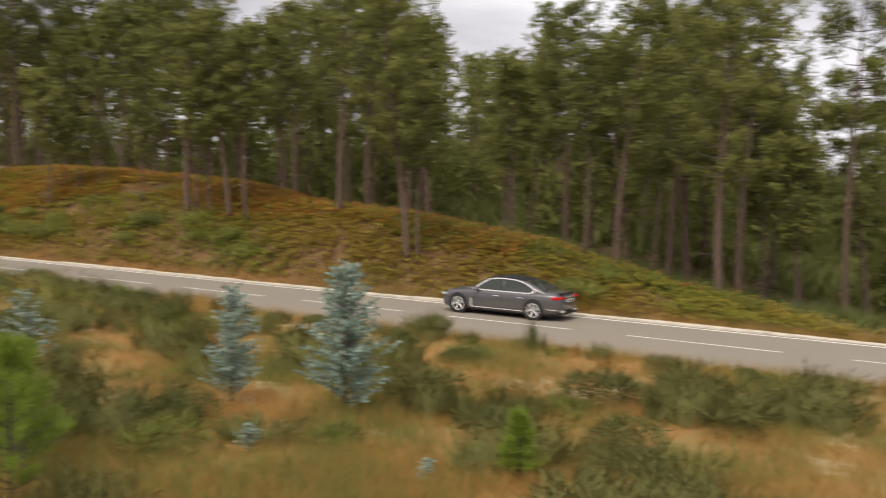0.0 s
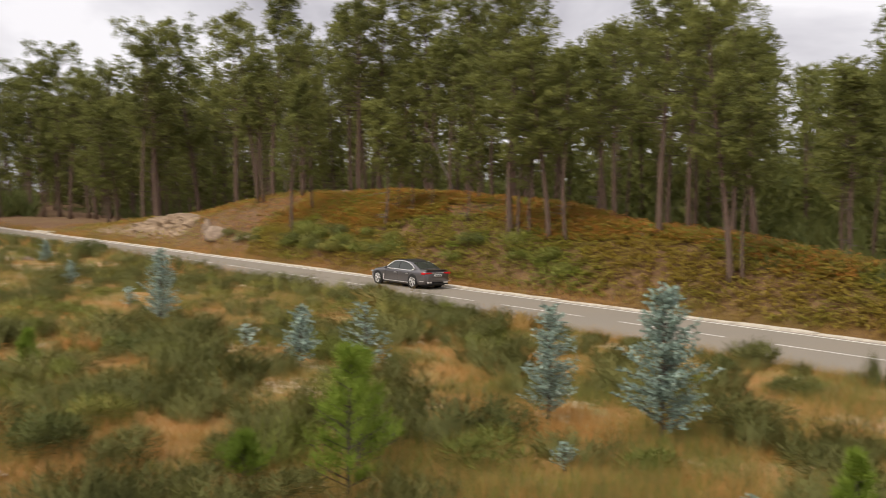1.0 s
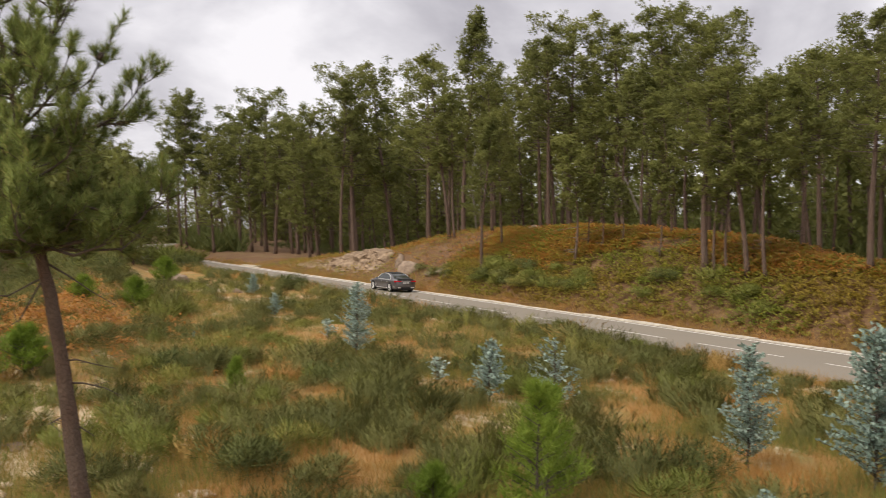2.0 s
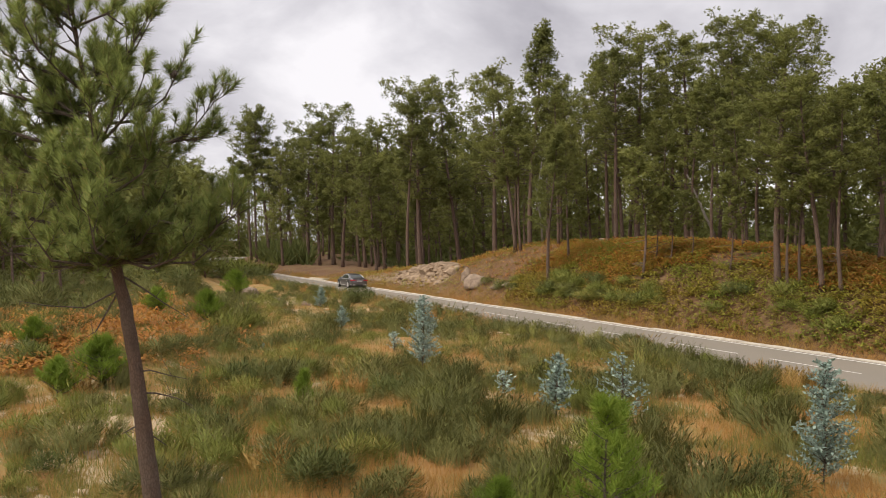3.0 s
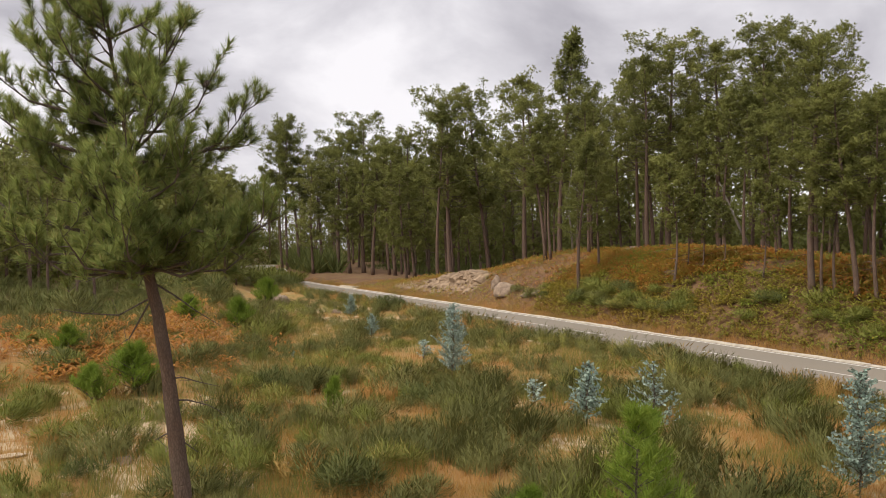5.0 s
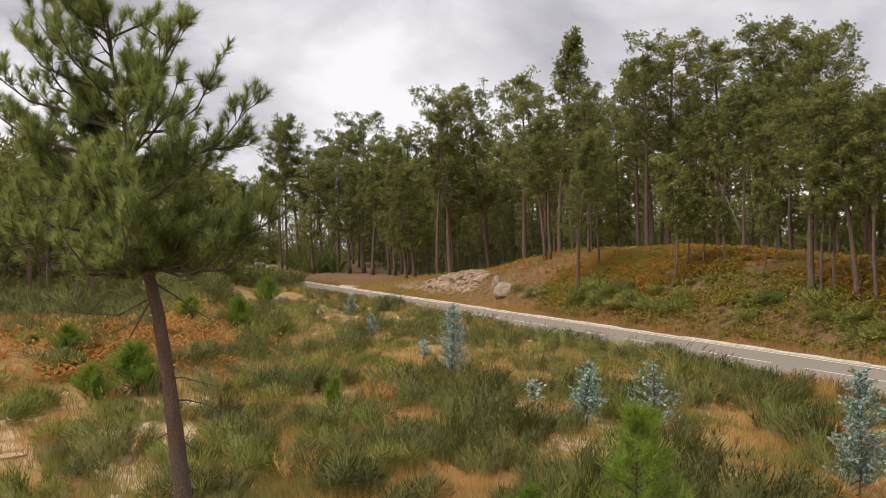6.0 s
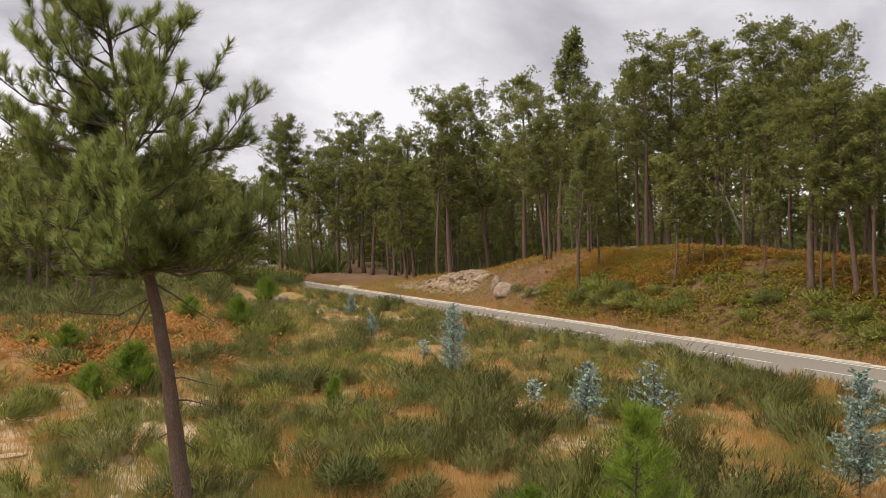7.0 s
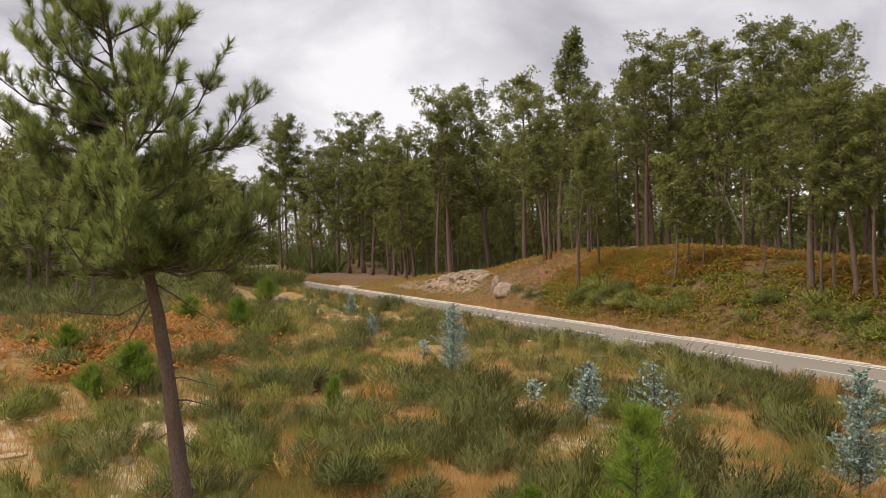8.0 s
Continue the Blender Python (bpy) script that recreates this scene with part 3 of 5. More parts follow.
def near_pine():
    rng = random.Random(77)
    root = new("pine_tree")
    tagged(root, "roadside maritime pine with leaning brown trunk and loose tufted crown", "pine tree")
    root.matrix_basis = pose(-11.81, 9.25, 0.0, 0, 0, EYE_TURN)
    k = 0.00873

    def P(px, py, deep=0.0):
        return Vector(((px - 325) * k, deep, 4.85 + (438 - py) * k))

    line = [P(350, 1030), P(325, 882), P(308, 760), P(292, 650), P(275, 560), P(256, 480), P(242, 400), P(227, 310), P(206, 200), P(186, 110), P(173, 20), P(165, -60), P(160, -125)]
    rad = [0.17, 0.136, 0.122, 0.106, 0.096, 0.082, 0.068, 0.052, 0.038, 0.028, 0.020, 0.012, 0.006]
    t = Soup()
    fine, fr = [], []
    for i in range(len(line) - 1):
        for q in range(4):
            fine.append(line[i].lerp(line[i + 1], q / 4) + Vector((rng.uniform(-0.008, 0.008), 0, 0)))
            fr.append((rad[i] + (rad[i + 1] - rad[i]) * q / 4) * rng.uniform(0.95, 1.06))
    t.tube(fine, fr, 12)
    part("trunk", t.pair(), NEAR_BARK, root, "leaning scaly brown trunk", True)

    def on_trunk(z):
        for a, b in zip(line, line[1:]):
            if a.z <= z <= b.z:
                return a.lerp(b, (z - a.z) / (b.z - a.z))
        return line[-1]

    arms = [
        [P(228, 300), P(305, 288), P(380, 252), P(438, 178)], [P(215, 240), P(285, 232), P(338, 190), P(368, 125)],
        [P(222, 290), P(310, 285), P(350, 262, 0.3), P(415, 250, 0.5)], [P(242, 420), P(330, 404, -0.2), P(420, 424, -0.3), P(497, 380, -0.3)],
        [P(246, 440), P(340, 452, 0.3), P(400, 430, 0.4), P(425, 375, 0.5)], [P(237, 380), P(120, 335), P(60, 290), P(15, 225)],
        [P(246, 440), P(120, 405, -0.4), P(40, 380, -0.6), P(-40, 320, -0.6)], [P(200, 170), P(110, 142), P(60, 120), P(30, 85)],
        [P(190, 125), P(120, 85), P(95, 50), P(80, 10)], [P(182, 70), P(235, 45), P(270, 70), P(295, 45)],
        [P(206, 200), P(120, 225, 0.5), P(60, 245, 0.7), P(20, 250, 0.8)], [P(250, 455), P(150, 450), P(80, 455), P(20, 430)],
        [P(252, 470), P(330, 488, -0.5), P(380, 470, -0.7), P(410, 440, -0.8)], [P(235, 370), P(290, 350, -0.6), P(330, 330, -0.9), P(345, 290, -1.0)],
    ]
    arms += [
        [P(215, 240), P(120, 205, -0.3), P(60, 190, -0.4), P(5, 150, -0.4)], [P(225, 300), P(130, 272, -0.5), P(60, 250, -0.6), P(-10, 200, -0.6)],
        [P(230, 330), P(110, 295, 0.3), P(30, 272, 0.3), P(-60, 240, 0.3)], [P(220, 270), P(90, 240, 0.5), P(20, 220, 0.6), P(-50, 190, 0.6)],
    ]
    for i in range(62):
        z = 4.45 + 3.9 * rng.random() ** 1.6
        up = (z - 4.0) / 5.4
        p0 = on_trunk(z)
        w = (rng.uniform(0, 6.28), rng.uniform(2.5, 4.9), rng.uniform(3.9, 5.9), rng.uniform(0, 6.28))[i % 4]
        ln = rng.uniform(0.6, 2.0) * (1.1 - 0.72 * up)
        d = Vector((math.cos(w), math.sin(w), rng.uniform(-0.15, 0.3) + 0.8 * up))
        arms.append([p0, p0 + d * ln * 0.4, p0 + d * ln * 0.75 + Vector((0, 0, 0.05)), p0 + d * ln + Vector((0, 0, 0.25 * ln))])
    needles = Soup()

    def shoot(p, d, ln):
        """A brush of long needles round the end of a twig."""
        tip = p + d * ln
        twig.tube([p, tip], [0.009, 0.005], 3, False)
        for q in range(int(58 + 240 * ln)):
            a = rng.random() ** 0.7
            round_it = rand_dir(rng)
            round_it = (round_it - d * round_it.dot(d)).normalized()
            e = (d * rng.uniform(0.6, 1.5) * (0.6 + 0.8 * a) + round_it).normalized()
            needles.needle(p.lerp(tip, a), e, rng.uniform(0.15, 0.215), rng.uniform(0.008, 0.011), (e + d * 0.4 + Vector((0, 0, 0.35))).normalized(), rng)

    for order, arm in enumerate(arms):
        twig = Soup()
        ln = sum((b - a).length for a, b in zip(arm, arm[1:]))
        r0 = min(0.034, 0.013 + 0.009 * ln)
        twig.tube(arm, [r0, r0 * 0.8, r0 * 0.55, 0.006], 5, False)
        for j in range(int(6 + 6.0 * ln) if order < 5 else int(5 + 3.2 * ln)):
            a = rng.uniform(0.06, 1.0) * 3
            i = min(2, int(a))
            base = arm[i].lerp(arm[i + 1], a - i)
            d = ((arm[i + 1] - arm[i]).normalized() + rand_dir(rng, 0.4) * 0.9).normalized()
            tip = base + d * rng.uniform(0.12, 0.42)
            twig.tube([base, tip], [0.009, 0.005], 3, False)
            up = (d * 0.7 + Vector((0, 0, 0.95)) + rand_dir(rng) * 0.35).normalized()
            shoot(tip, up, rng.uniform(0.14, 0.26))
            if rng.random() < 0.6:
                shoot(base.lerp(tip, 0.5), (up + rand_dir(rng) * 0.6).normalized(), rng.uniform(0.1, 0.18))
        shoot(arm[3], (arm[3] - arm[2]).normalized().lerp(Vector((0, 0, 1)), 0.4), 0.25)
        part("branch", twig.pair(), TWIG, root)
    tagged(part("crown", needles.pair(), NEEDLES_NEAR, root), kind="stuff")
    for arm in ([P(262, 528), P(205, 560), P(150, 556, -0.2), P(105, 548, -0.3)], [P(272, 505), P(310, 525, -0.1), P(345, 548, -0.15), P(388, 572, -0.2)], [P(297, 670), P(320, 668), P(350, 676), P(385, 683)],
                [P(300, 708), P(330, 708), P(365, 716), P(395, 730)], [P(302, 765), P(290, 770), P(280, 776), P(272, 780)], [P(308, 770), P(318, 778), P(335, 790), P(350, 800)], [P(262, 530), P(230, 590), P(225, 600), P(218, 606)]):
        dead = Soup()
        dead.tube(arm, [0.017, 0.013, 0.009, 0.004], 5, False)
        for j in range(3):
            a = arm[1].lerp(arm[3], rng.random())
            dead.tube([a, a + rand_dir(rng) * rng.uniform(0.1, 0.35)], [0.006, 0.003], 3, False)
        part("dead_branch", dead.pair(), TWIG, root, "bare dead branch")
    for px, py in ((125, 52), (145, 86), (262, 146), (356, 150), (95, 268), (146, 385)):
        bm = bmesh.new()
        bmesh.ops.create_icosphere(bm, subdivisions=2, radius=0.045, matrix=Matrix.Translation(P(px, py, -0.1)) @ Matrix.Rotation(0.6, 4, "Y") @ Matrix.Diagonal((1, 1, 1.5, 1)))
        for v in bm.verts:
            v.co += rand_dir(rng) * 0.005
        part("pine_cone", bm, TWIG, root, "brown pine cone")
    return root


near_pine()


# ---- blue gum saplings ----
def gum_parts(seed, tall, wide, dense=1.0):
    rng = random.Random(seed)
    stem, leaves = Soup(), Soup()
    stem.tube([Vector((0, 0, -0.1)), Vector((0.03, 0, tall * 0.4)), Vector((-0.02, 0.03, tall * 0.75)), Vector((0, 0, tall))], [0.028, 0.02, 0.012, 0.004], 5)
    z = 0.10 * tall
    while z < tall:
        k = z / tall
        for j in range(2):
            w = rng.uniform(0, 6.28)
            ln = wide * (1.08 - k) ** 0.62 * rng.uniform(0.4, 1.08) * (0.75 + 0.25 * min(1, k / 0.25))
            d = Vector((math.cos(w), math.sin(w), rng.uniform(0.35, 1.0)))
            p = Vector((0, 0, z))
            tip = p + d * ln + Vector((0, 0, -0.1 * ln))
            stem.tube([p, tip], [0.009, 0.003], 3, False)
            m = max(3, int(ln / 0.034 * dense))
            for i in range(m):
                a = 0.15 + 0.85 * (i + rng.random()) / m
                q = p.lerp(tip, a)
                e = (d * 0.5 + rand_dir(rng, 0.1)).normalized()
                leaves.leaf(q, e, rng.uniform(0.06, 0.115), rng.uniform(0.035, 0.062), rng)
        z += rng.uniform(0.03, 0.065) / dense
    for i in range(14):
        leaves.leaf((0, 0, tall - rng.uniform(0, 0.15)), rand_dir(rng, 0.6), 0.09, 0.05, rng)
    return stem.pair(), leaves.pair()


gum_protos = []
for k, (tall, wide, dense) in enumerate(((2.6, 1.0, 1.75), (2.6, 0.82, 1.7), (1.3, 0.50, 1.9), (1.5, 0.80, 0.95), (0.6, 0.40, 1.3))):
    g = new("blue_gum_sapling")
    tagged(g, ("bushy blue-grey eucalyptus sapling among the brooms", "slim blue-grey eucalyptus sapling", "small pale blue eucalyptus sapling", "sparse blue-grey eucalyptus sapling", "low tuft of blue eucalyptus shoots")[k], "eucalyptus", "blue gum saplings")
    st, lv = gum_parts(300 + k, tall, wide, dense)
    part("stem", st, TWIG, g)
    tagged(part("leaves", lv, BLUE_LEAF, g), kind="stuff")
    gum_protos.append((g, tall))
gum_used = set()


def put_copy(protos, used, kind, x, y, tall, turn, wide=1.0, sink=0.0):
    proto, base = protos[kind]
    m = pose(x, y, height(x, y) - sink, 0, 0, turn)
    ob = copy_thing(proto, m) if kind in used else proto
    used.add(kind)
    k = tall / base
    ob.matrix_basis = m @ Matrix.Diagonal((k * wide, k * wide, k, 1))
    return ob


GUMS = [(-22.67, 31.19, 2.97, 1), (-4.73, 21.28, 2.72, 1), (-2.04, 20.35, 3.29, 0), (-35.22, 40.6, 1.33, 2), (-48.5, 53.37, 1.6, 2), (-12.97, 24.6, 1.8, 2), (-11.3, 25.5, 1.95, 3), (-15.9, 26.4, 0.8, 4), (-26.88, 34.71, 0.85, 4), (-3.52, 17.41, 0.54, 4), (-0.14, 15.35, 0.43, 4), (-31.16, 30.49, 0.31, 4)]
for i, (x, y, tall, kind) in enumerate(GUMS):
    put_copy(gum_protos, gum_used, kind, x, y, tall, 57.0 * i)


# ---- young pines in the open ----
def sapling_parts(seed, tall, wide):
    rng = random.Random(seed)
    stem, needles = Soup(), Soup()
    stem.tube([Vector((0, 0, -0.1)), Vector((0.02, 0, tall * 0.5)), Vector((0, 0, tall))], [0.035, 0.02, 0.006], 5)
    z = 0.08 * tall
    while z < tall * 0.97:
        k = z / tall
        for j in range(4):
            w = rng.uniform(0, 6.28)
            ln = wide * (1.06 - k) ** 0.95 * rng.uniform(0.4, 1.1)
            d = Vector((math.cos(w), math.sin(w), 0.55))
            p = Vector((0, 0, z))
            tip = p + d * ln
            stem.tube([p, tip], [0.010, 0.005], 3, False)
            for a in (0.35, 0.6, 0.8, 1.0):
                q = p.lerp(tip, a)
                up = (d * 0.4 + Vector((0, 0, 1))).normalized()
                for i in range(16):
                    e = (up * rng.uniform(0.4, 1.3) + rand_dir(rng) * 0.8).normalized()
                    needles.blade(q + up * rng.uniform(0, 0.16), e, rng.uniform(0.14, 0.24), rng.uniform(0.012, 0.018), rng)
        z += 0.13 * (tall / 2.2) * rng.uniform(0.7, 1.2)
    for i in range(60):
        e = (Vector((0, 0, 1)) + rand_dir(rng) * 0.6).normalized()
        needles.blade((0, 0, tall - rng.uniform(0, 0.3)), e, rng.uniform(0.12, 0.2), 0.014, rng)
    return stem.pair(), needles.pair()


young_protos = []
for k, (tall, wide) in enumerate(((2.2, 0.84), (1.3, 0.42), (1.0, 0.72))):
    g = new("pine_sapling")
    tagged(g, ("bright green bushy young pine in the heath", "thin bright green pine seedling", "low bright green pine seedling")[k], "pine sapling", "young pines of the heath")
    st, nd = sapling_parts(400 + k, tall, wide)
    part("stem", st, TWIG, g)
    tagged(part("needles", nd, NEEDLES_YOUNG, g), kind="stuff")
    young_protos.append((g, tall))
young_used = set()
YOUNG = [(-7.16, 15.91, 2.24, 0), (-8.82, 14.57, 0.83, 2), (-20.16, 21.47, 1.23, 1), (-6.6, 14.32, 2.49, 0), (1.38, 15.39, 1.17, 1), (-61.23, 56.39, 2.22, 2), (-25.15, 17.69, 1.41, 2), (-24.98, 16.12, 1.09, 2), (-36.25, 28.56, 1.21, 2), (-31.4, 19.31, 1.03, 2), (-40.51, 35.23, 1.58, 2)]
for i, (x, y, tall, kind) in enumerate(YOUNG):
    put_copy(young_protos, young_used, kind, x, y, tall, 71.0 * i)


# ---- shrubs ----
def broom_parts(seed, tall, wide, count, blade):
    """Upright green switches that fan out from the foot in several heads."""
    rng = random.Random(seed)
    s = Soup()
    heads = [(rng.uniform(0, 6.28), wide * math.sqrt(rng.random()), rng.uniform(0.55, 1.08)) for k in range(13)]
    for i in range(count):
        hw, hr, hk = heads[i % 13]
        w, r = hw + rng.gauss(0, 0.22), min(wide, abs(hr + rng.gauss(0, 0.10 * wide)))
        foot = Vector((math.cos(w) * r * 0.6, math.sin(w) * r * 0.6, -0.05))
        d = Vector((math.cos(w) * r * 0.8 / tall, math.sin(w) * r * 0.8 / tall, 1)) + rand_dir(rng) * 0.17
        ln = tall * hk * rng.uniform(0.55, 1.08) * (1.0 - 0.25 * r / wide)
        d.normalize()
        out = (Vector((math.cos(w), math.sin(w), 0)) * (0.35 + r / wide) + Vector((0, 0, 0.75)) + rand_dir(rng) * 0.3).normalized()
        s.needle(foot, d, ln, blade, out, rng)
        for q in range(6):
            k = rng.uniform(0.15, 0.95)
            s.needle(foot + d * ln * k + rand_dir(rng) * 0.02, d + rand_dir(rng) * 0.55, tall * rng.uniform(0.10, 0.22), blade, (out + rand_dir(rng) * 0.3).normalized(), rng)
    return s.pair()


def round_parts(seed, tall, wide, count, blade):
    """A dense low bush: short spiny shoots over a lumpy dome, with a few taller sprigs."""
    rng = random.Random(seed)
    s = Soup()
    lumps = [(Vector((rng.uniform(-0.6, 0.6) * wide, rng.uniform(-0.6, 0.6) * wide, rng.uniform(0.2, 0.65) * tall)), rng.uniform(0.28, 0.5) * wide) for i in range(10)]
    for i in range(count):
        c, r = lumps[i % 10]
        d = rand_dir(rng, 0.35)
        p = c + d * r * rng.uniform(0.5, 1.0)
        p.z = max(0.02, p.z)
        s.needle(p, (d + Vector((0, 0, 0.7)) + rand_dir(rng) * 0.5), rng.uniform(0.12, 0.26) * (1.5 if i % 9 == 0 else 1.0), blade, (d + Vector((0, 0, 0.4))).normalized(), rng)
    return s.pair()


SHRUBS = [
    ("broom_shrub", "dark green upright broom shrub on dry grass", BROOM, broom_parts(500, 1.0, 0.62, 250, 0.014)),
    ("broom_shrub", "dark green upright broom shrub on dry grass", BROOM, broom_parts(501, 1.0, 0.74, 270, 0.014)),
    ("broom_shrub", "yellowish green broom shrub in the heath", BROOM_YELLOW, broom_parts(502, 0.8, 0.55, 210, 0.013)),
    ("gorse_bush", "low dark green gorse bush", GORSE, round_parts(503, 1.0, 0.75, 1300, 0.020)),
    ("gorse_bush", "rounded grey-green heath bush", BROOM, round_parts(504, 0.8, 0.7, 1200, 0.020)),
    ("heath_bush", "low yellow-green heath bush", BROOM_YELLOW, round_parts(505, 0.6, 0.7, 1000, 0.020)),
    ("grass_tussock", "tussock of dry orange grass", DRY_GRASS, broom_parts(506, 0.7, 0.45, 130, 0.016)),
]
shrub_protos, shrub_used = [], set()
for name, label, m, src in SHRUBS:
    tall = max(v.z if isinstance(v, Vector) else v[2] for v in src[0])
    shrub_protos.append((tagged(part(name, src, m), label, "shrub", "shrubs of the heath"), tall))


far_shrubs = {}


def put_far(kind, x, y, tall, turn, wide):
    """A shrub too far off to be told apart: it joins the rest of its kind."""
    far_shrubs.setdefault(kind, []).append(pose(x, y, height(x, y), 0, 0, turn) @ Matrix.Diagonal((tall * wide, tall * wide, tall, 1)))


def build_far_shrubs():
    for kind, places in far_shrubs.items():
        name, label, m, src = SHRUBS[kind]
        tall = shrub_protos[kind][1]
        v = np.array([tuple(q) for q in src[0]]) / tall
        nr = np.array([tuple(q) for q in src[2]])
        f = np.array(src[1])[::2]
        vs, ns, fs = [], [], []
        for i, place in enumerate(places):
            k = np.array(place)
            vs.append(v @ k[:3, :3].T + k[:3, 3])
            q = nr @ np.linalg.inv(k[:3, :3])
            ns.append(q / np.linalg.norm(q, axis=1)[:, None])
            fs.append(f + i * len(v))
        data = (np.concatenate(vs).tolist(), np.concatenate(fs).tolist(), np.concatenate(ns).tolist())
        tagged(part("far_" + name, data, m), label + ", in a far thicket", "shrubs", kind="stuff")


# bushes that stand out one by one: x, y, height, kind, width
BUSHES_NEAR = [(-13.6, 14.87, 1.15, 3, 1.3), (-17.92, 11.33, 0.72, 3, 1.2), (-24.55, 22.95, 1.2, 3, 1.3), (-23.44, 23.93, 1.2, 1, 1.0), (-19.72, 19.34, 1.07, 0, 1.0), (-13.48, 14.83, 1.02, 3, 1.3), (-9.09, 15.86, 0.89, 0, 1.1), (2.96, 28.02, 1.2, 1, 0.5), (-2.1, 17.85, 0.44, 5, 1.6), (-1.97, 17.75, 0.54, 5, 1.6), (-24.91, 18.04, 1.06, 1, 1.0), (-23.02, 15.56, 0.95, 2, 1.2), (-24.39, 20.29, 1.12, 1, 1.1)]
BUSHES_FAR = [(-25.62, 14.88, 0.99, 2, 1.2), (4.65, 26.86, 0.66, 0, 1.2), (-0.31, 30.1, 0.92, 4, 1.3), (-0.41, 31.21, 0.9, 0, 1.6), (-49.39, 59.13, 1.62, 3, 1.6), (-4.88, 16.86, 0.84, 5, 1.5), (6.29, 19.46, 0.96, 4, 1.5), (-100.91, 96.19, 3.73, 2, 2.2), (-12.14, 18.1, 1.05, 0, 1.2), (-9.73, 17.53, 0.96, 1, 1.2), (-40.24, 36.25, 2.24, 2, 1.6), (-89.87, 83.69, 3.35, 5, 1.6), (-83.53, 80.77, 2.35, 3, 1.5), (-95.46, 86.33, 2.67, 4, 1.7)]
BUSHES = BUSHES_NEAR + BUSHES_FAR
for i, (x, y, tall, kind, wide) in enumerate(BUSHES):
    put_copy(shrub_protos, shrub_used, kind, x, y, tall, 83.0 * i, wide)


def in_view(x, y):
    return 12.5 < math.hypot(x, y) and -29 < math.degrees(math.atan2(-x, y)) < 65


def heath():
    rng = random.Random(31)
    spots = [(x, y) for x, y, *_ in GUMS + YOUNG]
    made = 0
    tries = 0
    while made < 430 and tries < 40000:
        tries += 1
        s, n = rng.uniform(-14, 96), rng.uniform(-6, 25.4)
        x, y = at(s, n)
        far = math.hypot(x, y)
        if not in_view(x, y) or far > 88 or any((x - a) ** 2 + (y - b) ** 2 < 0.7 for a, b in spots):
            continue
        # the broom stands thick in the middle of the heath and thins towards its sandy edges
        thick = 0.25 + 0.75 * max(smooth(9, 18, s), 0.75 * (1 - smooth(6, 14, s))) * (1 - smooth(45, 75, s) * 0.5) * smooth(2, 9, n)
        thick *= 0.12 + 1.9 * max(0.0, noise.noise((x * 0.2, y * 0.2, 9.0)) + 0.22)
        if rng.random() > thick:
            continue
        kind = rng.choice((0, 0, 0, 1, 1, 1, 2, 3, 4, 4, 5))
        tall = rng.uniform(0.75, 1.5) * (0.8 if kind > 2 else 1.0) * (0.62 if n > 23.5 else 1.0)
        size = (kind, x, y, tall, rng.uniform(0, 360), rng.uniform(1.0, 1.6))
        if far > 36:
            put_far(*size)
        else:
            put_copy(shrub_protos, shrub_used, *size)
        spots.append((x, y))
        made += 1


heath()


def road_edge():
    """Broom and grass that stand along the near edge of the road."""
    rng = random.Random(37)
    s = 2.0
    while s < 128:
        n = CENTRE - 4.5 - abs(rng.gauss(0, 0.7))
        x, y = at(s, n)
        low = 0.45 + 0.55 * smooth(20, 34, s)
        kind = rng.choice((0, 1, 1, 4, 6, 2))
        size = (kind, x, y, rng.uniform(0.85, 1.35) * low, rng.uniform(0, 360), rng.uniform(1.0, 1.6))
        if s > 36:
            put_far(*size)
        else:
            put_copy(shrub_protos, shrub_used, *size)
        s += rng.uniform(0.4, 0.9) * (2.2 if s < 24 else 1.0)


road_edge()


def far_verge():
    """Bushes at the foot of the mound."""
    rng = random.Random(39)
    for s0, s1, count in ((44, 64, 8), (47, 61, 26), (20, 44, 9), (64, 72, 4), (4, 18, 4)):
        for i in range(count):
            s = rng.uniform(s0, s1)
            x, y = at(s, CENTRE + 5.3 + abs(rng.gauss(0, 0.9)))
            put_copy(shrub_protos, shrub_used, rng.choice((5, 5, 3)) if count > 20 else rng.choice((3, 4, 5, 5)), x, y, rng.uniform(0.7, 1.15), rng.uniform(0, 360), rng.uniform(1.2, 1.9))


far_verge()


def knoll_brush():
    rng = random.Random(40)
    for i in range(34):
        s = rng.uniform(62, 122)
        x, y = at(s, s * rng.uniform(0.02, 0.185))
        put_far(rng.choice((0, 2, 3, 4, 5, 2)), x, y, rng.uniform(0.8, 1.5), rng.uniform(0, 360), rng.uniform(1.1, 1.7))


knoll_brush()


def back_brush():
    """Thick dark brush under the pines behind the open slope."""
    rng = random.Random(42)
    for i in range(150):
        x, y = at(rng.uniform(58, 108), rng.uniform(-24, 8))
        put_far(rng.choice((3, 3, 4)), x, y, rng.uniform(1.2, 2.6), rng.uniform(0, 360), rng.uniform(1.0, 1.5))


back_brush()


def slope_brush():
    """Low green growth on the sandy slope round the leaning pine."""
    rng = random.Random(41)
    for i in range(95):
        far, turn = 14 + 36 * rng.random() ** 1.3, radians(rng.uniform(38, 63))
        x, y = -math.sin(turn) * far, math.cos(turn) * far
        if math.hypot(x + 11.81, y - 9.25) > 1.2:
            put_copy(shrub_protos, shrub_used, rng.choice((2, 2, 5, 5, 0, 4, 6)), x, y, rng.uniform(0.4, 0.95), rng.uniform(0, 360), rng.uniform(0.9, 1.5))


slope_brush()
build_far_shrubs()


